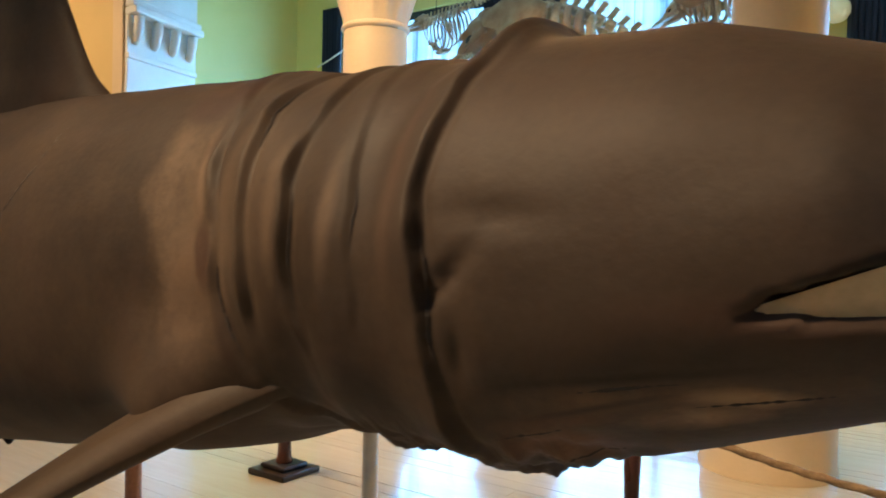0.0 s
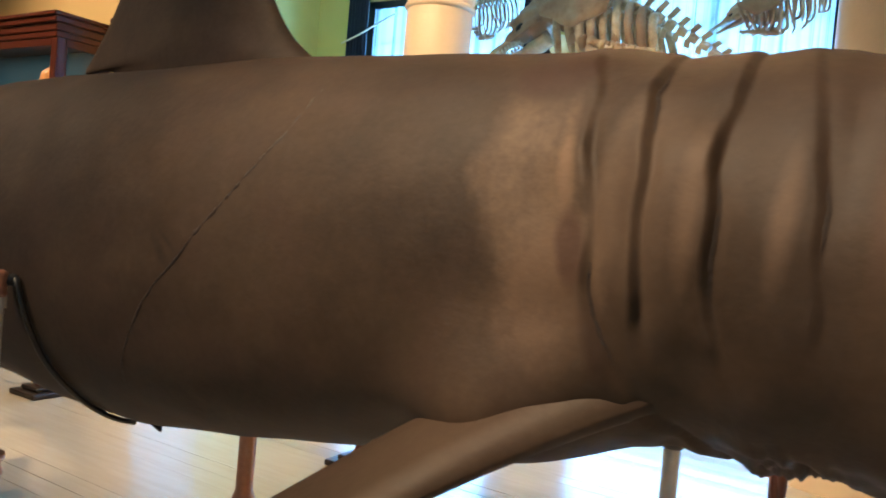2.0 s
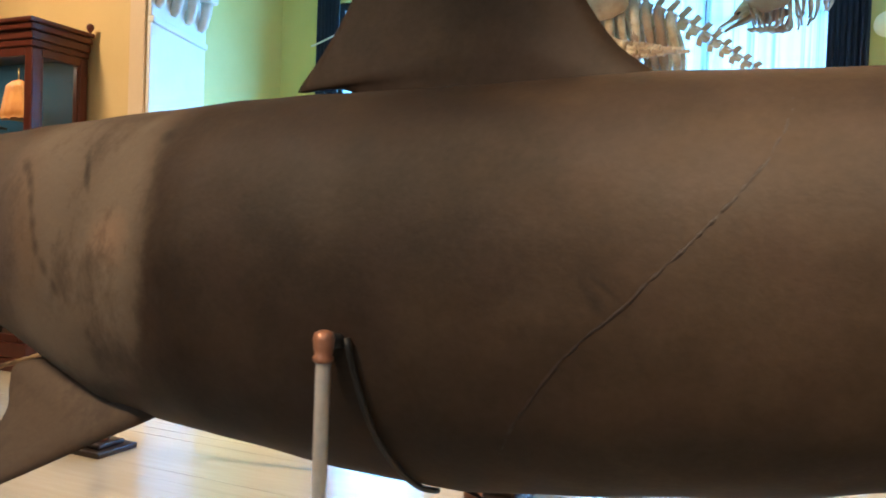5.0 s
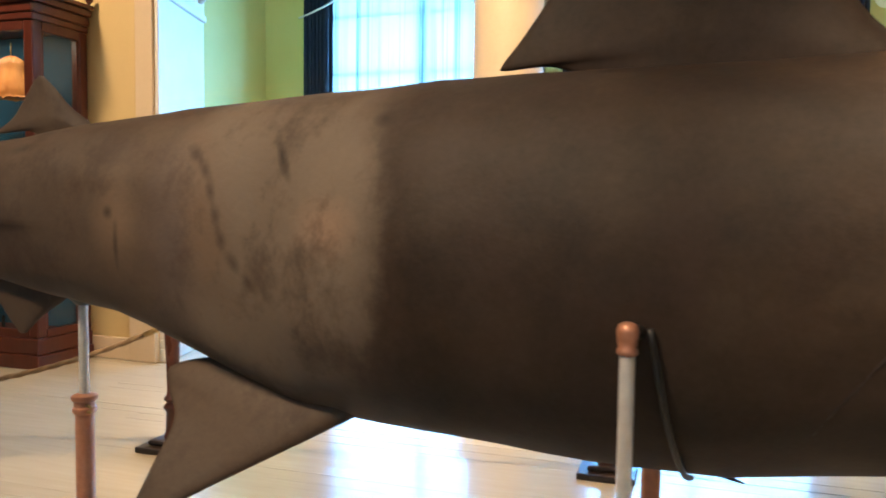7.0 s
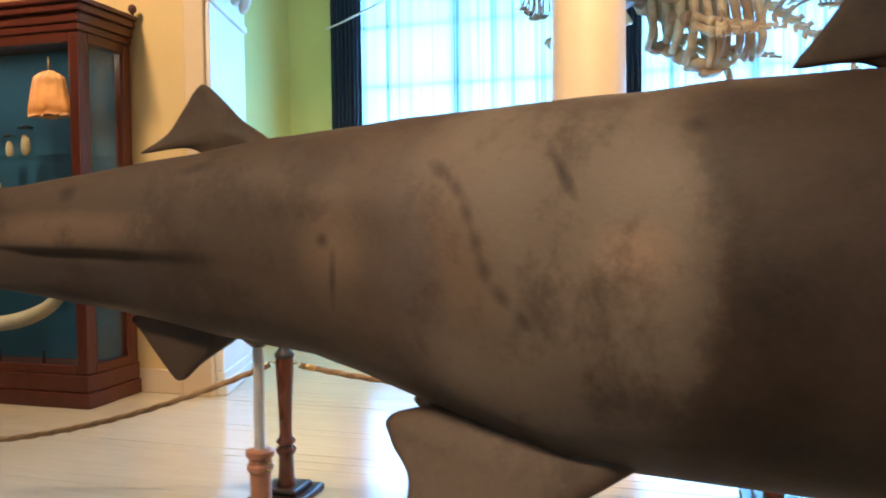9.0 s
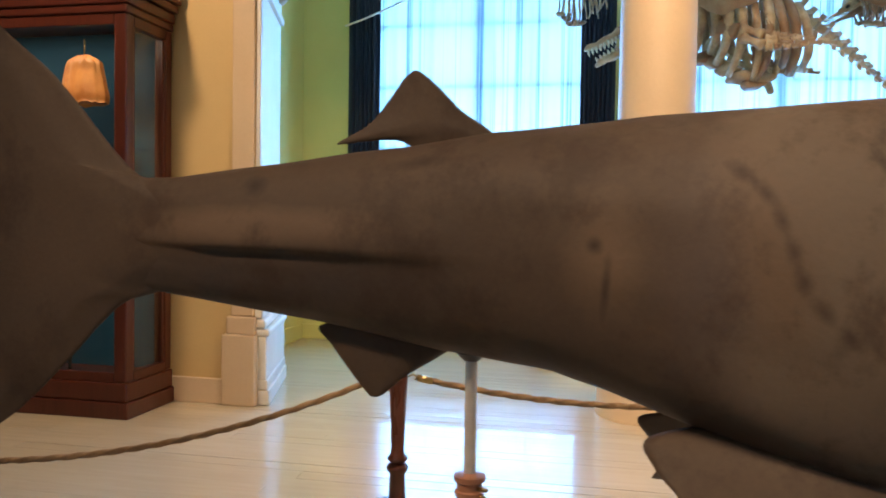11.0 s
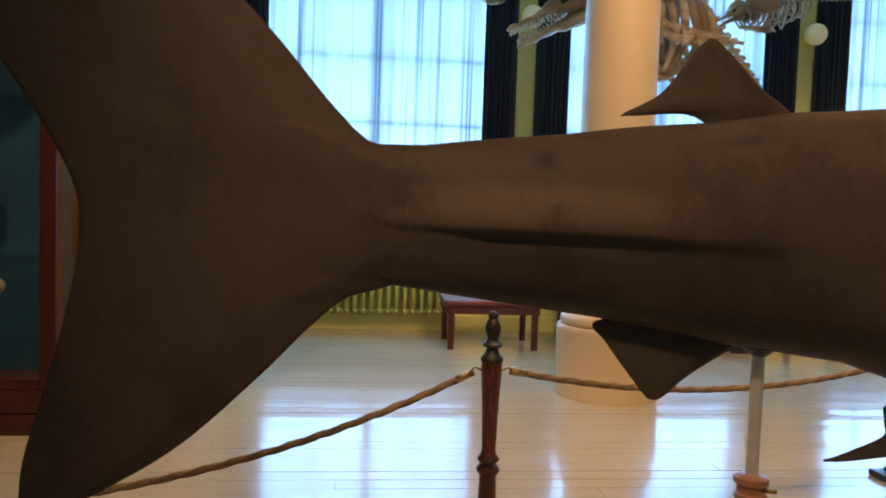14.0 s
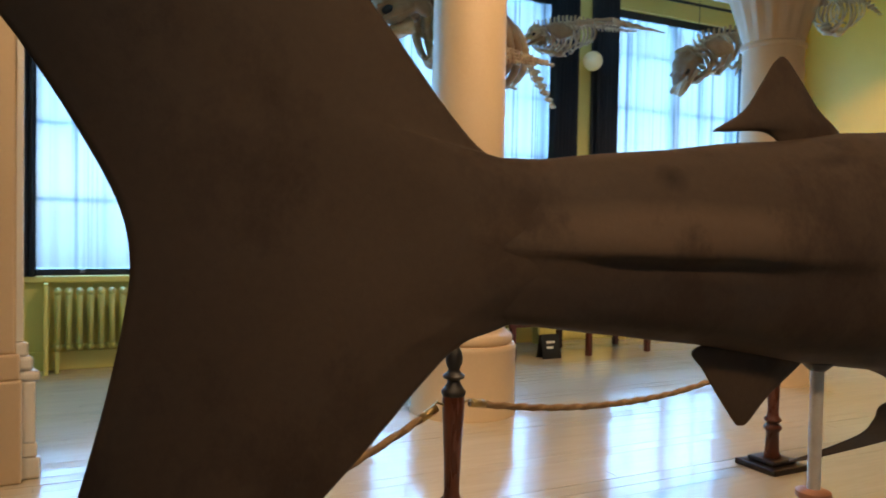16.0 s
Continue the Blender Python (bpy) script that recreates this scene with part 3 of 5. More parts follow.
BOT_Z = (1.26, 1.21, 1.13, 1.06, 1.01, 0.91, 0.725, 0.695, 0.66, 0.665, 0.71, 0.80, 0.945, 0.984, 0.968, 0.962, 1.020, 1.084, 1.164, 1.22, 1.29, 1.38)
WID_X = (-3.05, -2.9, -2.75, -2.5, -1.7, -1.2, -0.7, -0.35, -0.1, 0.5, 1.2, 2.2, 2.9, 3.4, 3.8, 4.1, 4.3)
WID_Y = (0.008, 0.034, 0.064, 0.112, 0.225, 0.29, 0.365, 0.43, 0.47, 0.485, 0.475, 0.43, 0.455, 0.42, 0.32, 0.2, 0.04)
SLITS = ((2.13, 2.245, 2.46), (2.29, 2.325, 2.50), (2.46, 2.455, 2.54), (2.56, 2.618, 2.66), (2.83, 2.782, 2.85))   # top, middle, bottom of each gill slit

FLAP = (0.013, 0.021, 0.021, 0.017, 0.024)   # lift of each flap over the next


def slit_x(k, h):
    a, b, c = SLITS[k]
    return b + (a - b) * h * h if h > 0 else b + (c - b) * h * h


def slit_line(k, s):
    return slit_x(k, s) + 0.022 * noise.noise((s * 3.1, k * 7.7, 0.4)) + 0.006 * noise.noise((s * 14, k * 2.2, 3.4))


def smooth(a, b, x):
    t = min(1.0, max(0.0, (x - a) / (b - a)))
    return t * t * (3 - 2 * t)


def body_point(x, th, extra=0.0):
    """A point of the hide at length x and angle th (0 at the visitor's side, 90 degrees at the back)."""
    zt, zb, w = np.interp(x, TOP_X, TOP_Z), np.interp(x, BOT_X, BOT_Z), np.interp(x, WID_X, WID_Y)
    zc, a = (zt + zb) / 2, (zt - zb) / 2
    c, s = math.cos(th), math.sin(th)
    e = 0.92
    cy, sz = math.copysign(abs(c) ** e, c), math.copysign(abs(s) ** e, s)
    off = extra
    # keel along the tail stock, undercut below
    if x < -1.2:
        d = s + 0.07
        shelf = smooth(-1.5, -2.2, x) * smooth(-3.0, -2.45, x)
        off += 0.020 * shelf * (math.exp(-(d / 0.40) ** 2) if d > 0 else math.exp(-(d / 0.05) ** 2))
        off -= 0.010 * shelf * smooth(-2.75, -2.5, x) * smooth(-0.02, -0.16, d) * smooth(-0.75, -0.3, d)
    # gill folds: the hide rises to each slit and drops into it
    if 1.9 < x < 3.4:
        prev = 2.0
        for k in range(5):
            sx = slit_line(k, s)
            rim = max(0.45, 0.85 + 0.8 * noise.noise((s * 4.2, k * 5.1, 9.0)))
            live = rim * (1, smooth(-0.55, -0.2, s), smooth(-0.5, -0.1, s), smooth(-0.35, 0.0, s) * 0.6, 1)[k] * (1 - 0.65 * smooth(0.6, 1.0, s))
            if x < sx:
                u = max(0.0, min(1.0, (x - prev) / (sx - prev)))
                if x >= prev:
                    off += FLAP[k] * live * u ** 1.5
            else:
                off += FLAP[k] * live * smooth(sx + 0.024, sx, x)
            d = (x - sx - 0.024) / 0.012
            off -= 0.004 * live * math.exp(-d * d) * (1.6 if k == 4 else 1) * (0.55 + 0.9 * abs(noise.noise((s * 2.6, k * 3.3, 5.0))))
            prev = sx
        off += 0.018 * noise.noise((x * 8, s * 1.7, 1.3)) * smooth(1.95, 2.2, x) * smooth(3.1, 2.7, x)
        # ragged lower edge of the throat
        if s < -0.6:
            off += (0.022 * noise.noise((x * 13, c * 5, 7.0)) + (0.026 * noise.noise((x * 31, c * 9, 2.0)) + 0.010 * noise.noise((x * 90, c * 12, 4.0))) * smooth(2.42, 2.62, x) * (0.6 + 0.9 * noise.noise((x * 6, 1.0, 8.0))) - 0.012) * smooth(-0.6, -0.95, s) * smooth(2.2, 2.4, x) * smooth(3.2, 2.9, x)
        off += 0.045 * smooth(0.75, 1.0, s) * math.exp(-((x - 2.82) / 0.045) ** 2)
        # dents in the cheek
        off -= 0.016 * math.exp(-((x - 2.85 - 0.5 * (s + 0.06)) / 0.022) ** 2 - ((s + 0.06) / 0.08) ** 2) + 0.010 * math.exp(-((x - 2.855) / 0.02) ** 2 - ((s + 0.36) / 0.10) ** 2)
        off -= 0.010 * math.exp(-((x - 2.93) / 0.10) ** 2 - ((s - 0.12 + 0.3 * (x - 2.93)) / 0.05) ** 2)
    # the flank swells into the root of the pectoral fin
    if 1.3 < x < 2.8 and s < 0.2:
        off += 0.14 * math.exp(-((x - 2.07) / 0.20) ** 2 - ((s + 0.66) / 0.28) ** 2)
    # and into the pelvic fin
    if -1.3 < x < 0.1 and s < 0.0:
        off += 0.025 * math.exp(-((x + 0.80) / 0.20) ** 2 - ((s + 0.72) / 0.24) ** 2)
    # soft crease at the waist
    off += 0.010 * c * c * smooth(-0.30, -0.17, x) * smooth(0.6, 0.1, x)
    # mouth cleft
    if x > 3.28:
        lip = 1.345 + (x - 3.28) * 0.22
        gap = 0.004 + (x - 3.28) * 0.22
        off -= 0.05 * smooth(gap, gap * 0.6, abs(zc + a * sz - lip)) * smooth(3.28, 3.34, x)
    off += 0.007 * noise.noise((x * 1.7, s * 1.5, c * 1.5)) + 0.0035 * noise.noise((x * 5, s * 4, c * 4 + 3))
    # slack wrinkles behind the waist
    if x < -0.3:
        off += 0.008 * noise.noise((x * 4.5, s * 1.3 + x * 1.2, c)) * smooth(-0.3, -0.6, x) * smooth(-2.2, -1.6, x)
    return (x, -(w + off) * cy, zc + (a + off * (1 if a > 0.1 else a / 0.1)) * sz)


shark = tagged(empty("shark_model", (0, 0, 0.66)), "stuffed dark brown basking shark held up on metal poles", "shark")


def shark_part(name, verts, faces, mat=M_SHARK, label=""):
    return mesh_object(name, [(v[0], v[1], v[2] - 0.66) for v in verts], faces, mat, shark, True, label)


NT = 150
xs = np.concatenate([np.linspace(-3.05, 1.9, 210, endpoint=False), np.linspace(1.9, 3.0, 400, endpoint=False), np.linspace(3.0, 4.3, 80)])
verts, faces = [], []
for x in xs:
    for k in range(NT):
        verts.append(body_point(float(x), 2 * math.pi * k / NT))
for i in range(len(xs) - 1):
    for k in range(NT):
        j = (k + 1) % NT
        faces.append((i * NT + k, i * NT + j, (i + 1) * NT + j, (i + 1) * NT + k))
faces.append(tuple(range(NT)))
faces.append(tuple((len(xs) - 1) * NT + k for k in range(NT - 1, -1, -1)))
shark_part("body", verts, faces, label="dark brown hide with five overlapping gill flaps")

# mouth lining inside the cleft
for side in (-1, 1):
    verts, faces = [], []
    for i in range(24):
        x = 3.29 + 0.95 * i / 23
        lip, gap = 1.345 + (x - 3.28) * 0.22, (0.004 + (x - 3.28) * 0.22) * 0.85
        zt, zb, w = np.interp(x, TOP_X, TOP_Z), np.interp(x, BOT_X, BOT_Z), np.interp(x, WID_X, WID_Y)
        for q in (-1, -0.5, 0, 0.5, 1):
            z = lip + q * gap
            s = max(-0.97, min(0.97, (z - (zt + zb) / 2) / ((zt - zb) / 2)))
            verts.append((x, side * (w * math.sqrt(1 - s * s) - 0.016), z))
    for i in range(23):
        for q in range(4):
            a = i * 5 + q
            f = (a, a + 1, a + 6, a + 5)
            faces.append(f if side > 0 else f[::-1])
    shark_part("mouth_lining", verts, faces, M_MOUTH, "ochre lining of the open mouth")


def fin(name, front, rear, thick, place, rows=60, cols=26, label="", hull=False):
    """A fin between a front and a rear edge; place() lays (along, up, side) into the room."""
    f, r = spline(front, rows), spline(rear, rows)
    verts, faces = [], []
    ring = 2 * cols
    for i in range(rows):
        v = i / (rows - 1)
        chord = np.linalg.norm(f[i] - r[i])
        th = min(thick(v), 0.5 * chord + 0.002)
        for side in (1, -1):
            for k in range(cols):
                u = k / (cols - 1) if side > 0 else 1 - k / (cols - 1)
                p = f[i] * (1 - u) + r[i] * u
                t = th * (0.06 + 0.94 * (1 - u) ** 0.75 * min(1, u / 0.22) ** 0.5)
                t += 0.002 * noise.noise((p[0] * 6, p[1] * 6, side))
                if hull:
                    # the root swells smoothly into the body
                    x = float(p[0])
                    zt, zb, w = np.interp(x, TOP_X, TOP_Z), np.interp(x, BOT_X, BOT_Z), np.interp(x, WID_X, WID_Y)
                    s = (p[1] - (zt + zb) / 2) / ((zt - zb) / 2)
                    bulk = (0.84 + 0.15 * smooth(0.0, 0.3, u)) * w * math.sqrt(max(0.0, 1 - s * s)) if x > -3.05 else 0.0
                    k2 = 0.045 * smooth(0.02, 0.25, u) * smooth(0.8, 0.4, u)
                    t = 0.5 * (t + bulk + math.sqrt((t - bulk) ** 2 + k2 * k2)) - 0.25 * k2
                verts.append(place(p[0], p[1], side * t))
    for i in range(rows - 1):
        for k in range(ring):
            j = (k + 1) % ring
            faces.append((i * ring + k, i * ring + j, (i + 1) * ring + j, (i + 1) * ring + k))
    faces.append(tuple(range(ring - 1, -1, -1)))
    faces.append(tuple((rows - 1) * ring + k for k in range(ring)))
    return shark_part(name, verts, faces, label=label)


def upright(x, z, t):
    return (x, t, z)


fin("first_dorsal_fin", ((1.22, 1.80), (1.15, 1.88), (1.05, 1.96), (0.96, 2.08), (0.80, 2.34), (0.62, 2.58), (0.48, 2.66)),
    ((0.30, 1.80), (0.16, 1.872), (0.0, 1.868), (-0.01, 1.885), (0.05, 1.96), (0.14, 2.09), (0.22, 2.24), (0.32, 2.45), (0.44, 2.65)),
    lambda v: 0.075 * (1 - v) + 0.012, upright, rows=90)
fin("second_dorsal_fin", ((-1.60, 1.68), (-1.655, 1.742), (-1.74, 1.80), (-1.81, 1.87), (-1.86, 1.915), (-1.885, 1.93)),
    ((-1.86, 1.66), (-1.95, 1.712), (-2.12, 1.702), (-2.145, 1.706), (-2.04, 1.765), (-1.97, 1.85), (-1.93, 1.905), (-1.90, 1.93)),
    lambda v: 0.035 * (1 - v) + 0.008, upright, rows=70)
fin("anal_fin", ((-1.72, 1.09), (-1.80, 1.035), (-1.91, 0.965), (-1.98, 0.905), (-2.005, 0.893)),
    ((-2.05, 1.14), (-2.20, 1.115), (-2.16, 1.055), (-2.09, 0.965), (-2.035, 0.90), (-2.015, 0.892)),
    lambda v: 0.03 * (1 - v) + 0.008, upright, rows=50)
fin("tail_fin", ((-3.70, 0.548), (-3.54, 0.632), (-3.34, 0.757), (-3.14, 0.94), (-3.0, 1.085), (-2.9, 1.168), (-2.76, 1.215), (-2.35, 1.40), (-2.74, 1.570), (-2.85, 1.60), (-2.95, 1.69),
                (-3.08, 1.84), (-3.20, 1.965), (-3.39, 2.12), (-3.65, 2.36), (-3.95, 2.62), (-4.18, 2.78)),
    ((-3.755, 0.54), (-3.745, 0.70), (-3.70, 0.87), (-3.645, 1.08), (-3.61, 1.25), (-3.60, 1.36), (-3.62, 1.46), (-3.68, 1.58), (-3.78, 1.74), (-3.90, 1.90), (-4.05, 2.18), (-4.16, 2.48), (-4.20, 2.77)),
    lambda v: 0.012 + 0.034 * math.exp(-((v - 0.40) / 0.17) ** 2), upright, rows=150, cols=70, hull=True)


def fin3(name, front, rear, thick, rows=64, cols=22, label="", fillet=0.0):
    """A fin between a front and a rear edge in the room."""
    f, r = spline(front, rows), spline(rear, rows)
    verts, faces, ring = [], [], 2 * cols
    for i in range(rows):
        v = i / (rows - 1)
        along = f[min(i + 1, rows - 1)] + r[min(i + 1, rows - 1)] - f[max(i - 1, 0)] - r[max(i - 1, 0)]
        n = np.cross(f[i] - r[i], along)
        n = n / (np.linalg.norm(n) + 1e-9)
        th = min(thick(v), 0.5 * np.linalg.norm(f[i] - r[i]) + 0.003)
        for side in (1, -1):
            for k in range(cols):
                u = k / (cols - 1) if side > 0 else 1 - k / (cols - 1)
                t = th * (0.06 + 0.94 * (1 - u) ** 0.75 * min(1, u / 0.2) ** 0.5)
                if n[2] * side > 0:
                    t += fillet * (1 - v) ** 5 * (4 * u * (1 - u)) ** 0.6
                verts.append(f[i] * (1 - u) + r[i] * u + n * side * t)
    for i in range(rows - 1):
        for k in range(ring):
            j = (k + 1) % ring
            faces.append((i * ring + k, i * ring + j, (i + 1) * ring + j, (i + 1) * ring + k))
    faces.append(tuple(range(ring - 1, -1, -1)))
    faces.append(tuple((rows - 1) * ring + k for k in range(ring)))
    return shark_part(name, verts, faces, label=label)


for side in (-1, 1):
    def at(x, y, z):
        return (x, side * y, z)
    if side < 0:   # this fin hangs a little lower than its fellow
        edge = [at(-0.62, 0.27, 0.655), at(-0.83, 0.35, 0.545), at(-1.00, 0.45, 0.455), at(-1.07, 0.49, 0.425)]
        back = [at(-1.08, 0.25, 0.70), at(-1.075, 0.37, 0.575), at(-1.09, 0.485, 0.425)]
    else:
        edge = [at(-0.62, 0.30, 0.68), at(-0.85, 0.42, 0.60), at(-1.02, 0.53, 0.535), at(-1.085, 0.57, 0.52)]
        back = [at(-1.08, 0.28, 0.70), at(-1.09, 0.43, 0.60), at(-1.105, 0.56, 0.52)]
    fin3("pelvic_fin", [at(-0.36, 0.12, 0.80), at(-0.42, 0.17, 0.76)] + edge, [at(-0.95, 0.06, 0.90), at(-1.17, 0.13, 0.855), at(-1.155, 0.18, 0.785)] + back, lambda v: 0.035 * (1 - v) + 0.008, fillet=0.07)
    lift = 1.0 if side < 0 else 0.35
    def at2(x, y, z):
        return (x, side * y, 1.12 - (1.12 - z) * lift)
    fin3("pectoral_fin", [at2(2.47, 0.22, 1.13), at2(2.38, 0.35, 1.125), at2(2.05, 0.58, 0.925), at2(1.78, 0.87, 0.70), at2(1.58, 1.08, 0.55), at2(1.42, 1.18, 0.46)],
         [at2(1.95, 0.20, 1.03), at2(1.87, 0.34, 0.98), at2(1.76, 0.47, 0.895), at2(1.53, 0.68, 0.695), at2(1.40, 0.95, 0.54), at2(1.38, 1.15, 0.46)], lambda v: 0.042 * (1 - v) ** 0.8 + 0.012, fillet=0.06)


def hide_line(name, pts, radius, label, mat=M_SCAR):
    """A stitched seam or scar lying on the hide, through (length, height) pairs from -1 to 1."""
    q = spline(pts, 10 * len(pts))
    n = len(q)
    line = [body_point(float(x) + 0.006 * noise.noise((i * 0.31, x * 3, 0)), math.asin(max(-0.99, min(0.99, float(h)))), -0.0035) for i, (x, h) in enumerate(q)]
    tube(name, [(x, y, z - 0.66) for x, y, z in line], [radius * (0.45 + 0.55 * math.sin(math.pi * (i + 0.5) / n)) * (0.7 + 0.6 * random.random()) for i in range(n)], mat, shark, 6, label)


hide_line("seam", ((1.50, 0.93), (1.505, 0.82), (1.475, 0.58), (1.42, 0.40), (1.35, 0.25), (1.26, 0.09), (1.18, -0.03), (1.06, -0.19), (0.98, -0.36), (0.90, -0.55), (0.85, -0.74), (0.80, -0.92)), 0.0056, "dark stitched seam")
for pts in (((2.86, -0.72), (2.94, -0.725), (3.02, -0.71)), ((2.92, -0.90), (3.0, -0.905), (3.08, -0.89)), ((3.02, -0.54), (3.12, -0.55), (3.21, -0.56)), ((3.2, -0.68), (3.32, -0.70), (3.42, -0.71))):
    hide_line("crack", pts, 0.0055, "dark crack in the hide of the throat", M_SHADE_AND_CRACK)
# thin dark tubes stand in for the shade inside the gill slits
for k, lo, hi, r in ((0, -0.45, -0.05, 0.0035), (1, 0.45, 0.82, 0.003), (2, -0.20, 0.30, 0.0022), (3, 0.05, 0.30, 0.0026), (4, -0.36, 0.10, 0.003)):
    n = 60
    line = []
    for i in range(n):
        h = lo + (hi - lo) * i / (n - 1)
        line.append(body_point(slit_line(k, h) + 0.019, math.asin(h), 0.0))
    tube("slit_shade", [(x, y, z - 0.66) for x, y, z in line], [r * math.sin(math.pi * (i + 0.5) / n) ** 0.5 * (0.6 + 0.7 * random.random()) for i in range(n)], M_SHADE_AND_CRACK, shark, 6, "dark strip added as the shade in a gill slit")
bm = bmesh.new()
bmesh.ops.create_cone(bm, cap_ends=True, segments=8, radius1=0.03, radius2=0.006, depth=0.07, matrix=pose(0.71, -0.12, 0.0, 100, 20, 70) @ Matrix.Diagonal((1, 0.35, 1, 1)))
part("hide_flap", bm, M_SCAR, shark, "torn corner of hide at the belly seam", True).location = (0, 0, 0.012)


# ---------------------------------------------------------------- supports
def support_pole(x, y, top, joint, cap, label):
    p = tagged(empty("support_pole", (x, y, 0)), label, "support pole", "poles under the shark")
    lathe("base_flange", ((0.085, 0.0), (0.085, 0.012), (0.045, 0.02), (0.042, 0.03)), M_COPPER, p, seg=28)
    lathe("lower_pipe", ((0.036, 0.02), (0.034, 0.15), (0.044, 0.17), (0.05, 0.19), (0.044, 0.21), (0.036, 0.23), (0.036, joint - 0.02)), M_COPPER, p, seg=28, label="copper brown lower pipe")
    lathe("collar", ((0.037, joint - 0.07), (0.046, joint - 0.06), (0.046, joint - 0.045), (0.04, joint - 0.04), (0.04, joint - 0.02), (0.05, joint - 0.012), (0.05, joint + 0.004), (0.03, joint + 0.012)), M_COPPER, p, seg=28)
    tube("set_screw", ((0.03, -0.02, joint - 0.03), (0.062, -0.035, joint - 0.03)), 0.007, M_BRASS, p, 8)
    tube("set_screw", ((0.03, -0.02, joint - 0.055), (0.056, -0.03, joint - 0.055)), 0.006, M_BRASS, p, 8)
    lathe("steel_rod", ((0.019, joint), (0.019, top - 0.03)), M_STEEL, p, seg=20, label="pale steel rod")
    if cap:
        lathe("cap", ((0.02, top - 0.06), (0.026, top - 0.055), (0.026, top - 0.045), (0.022, top - 0.04), (0.026, top - 0.02), (0.028, top), (0.024, top + 0.015), (0.012, top + 0.022)), M_COPPER, p, seg=24, label="copper ball cap")
        s = 1 if y < 0 else -1
        tube("saddle_arm", ((0.0, 0.0, top - 0.01), (0.03, s * 0.06, top - 0.005)), (0.016, 0.022), M_BLACK, p, 12)
    else:
        lathe("saddle", ((0.022, top - 0.035), (0.034, top - 0.025), (0.05, top - 0.01), (0.046, top + 0.01)), M_BLACK, p, seg=20)
    return p


support_pole(-1.70, 0.0, 1.06, 0.66, False, "steel and copper pole under the tail of the shark")
support_pole(0.443, -0.52, 1.14, 0.60, True, "steel and copper pole at the flank of the shark")
support_pole(0.46, 0.54, 1.14, 0.60, True, "steel and copper pole at the flank of the shark")
support_pole(2.34, -0.03, 1.0, 0.45, False, "steel and copper pole under the throat of the shark")
# strap from the flank pole under the belly
pts = [body_point(0.47 + 0.13 * (u ** 0.8), -u * 1.35, 0.012) for u in np.linspace(0.12, 1, 24)]
tagged(tube("strap", pts, 0.009, M_BLACK, None, 8), "black cord from the pole under the belly", "cord")
tagged(box("tag", 0.425, 0.447, -0.500, -0.492, 1.045, 1.085, M_WHITE, bevel=0.001), "small white paper tag tied at the pole", "tag")


def stanchion(x, y):
    s = tagged(empty("rope_stanchion", (x, y, 0)), "dark turned wooden rope stanchion on a square foot", "stanchion", "stanchions of the barrier")
    box("foot", -0.15, 0.15, -0.15, 0.15, 0.0, 0.035, M_FOOT, s, "dark square foot plate", 0.008)
    box("foot", -0.10, 0.10, -0.10, 0.10, 0.035, 0.065, M_FOOT, s, bevel=0.012)
    lathe("shaft", ((0.05, 0.06), (0.052, 0.08), (0.042, 0.10), (0.038, 0.22), (0.050, 0.235), (0.054, 0.25), (0.046, 0.262), (0.034, 0.275), (0.05, 0.29), (0.05, 0.30), (0.036, 0.315),
                     (0.032, 0.34), (0.037, 0.5), (0.045, 0.66), (0.047, 0.72), (0.045, 0.735)), M_POST, s, seg=28, label="tapered turned shaft")
    lathe("finial", ((0.045, 0.735), (0.051, 0.745), (0.051, 0.757), (0.040, 0.77), (0.030, 0.785), (0.026, 0.80), (0.044, 0.81), (0.046, 0.82), (0.03, 0.832), (0.024, 0.845), (0.034, 0.87), (0.036, 0.895),
                      (0.03, 0.92), (0.02, 0.935), (0.024, 0.945), (0.022, 0.96), (0.008, 0.97)), M_BLACK, s, seg=28, label="dark turned finial")
    for side in (-1, 1):
        tube("hook", ((side * 0.045, 0, 0.70), (side * 0.075, 0, 0.715), (side * 0.095, 0, 0.70), (side * 0.08, 0, 0.685)), 0.005, M_BRASS, s, 8)
    return s


POSTS = ((-6.37, 0.39), (-2.26, 1.26), (0.185, 1.71), (2.36, 1.66), (4.9, 1.6))
for x, y in POSTS:
    stanchion(x, y)


def rope(a, b, sag, bow=0.0):
    """A twisted rope hanging between two stanchions, with brass ends."""
    a, b = Vector((a[0], a[1], 0.695)), Vector((b[0], b[1], 0.695))
    d = (b - a).normalized()
    a, b = a + d * 0.09, b - d * 0.09
    r = tagged(empty("barrier_rope", a), "twisted hemp barrier rope with brass ends", "rope", "ropes of the barrier")
    n = int((b - a).length / 0.011)
    pts = []
    for i in range(n):
        u = i / (n - 1)
        p = a.lerp(b, u)
        p.z -= sag * 4 * u * (1 - u)
        pts.append(p - a)
    tube("rope", pts, 0.0145, M_ROPE, r, 12, twist=lambda i, k: 1 + 0.20 * math.cos(3 * (2 * math.pi * k / 12) - i * 0.62))
    for p, q in ((pts[0], pts[7]), (pts[-1], pts[-8])):
        tube("brass_end", (p, q), 0.018, M_BRASS, r, 12)


for k in range(4):
    rope(POSTS[k], POSTS[k + 1], (0.44, 0.125, 0.13, 0.15)[k])


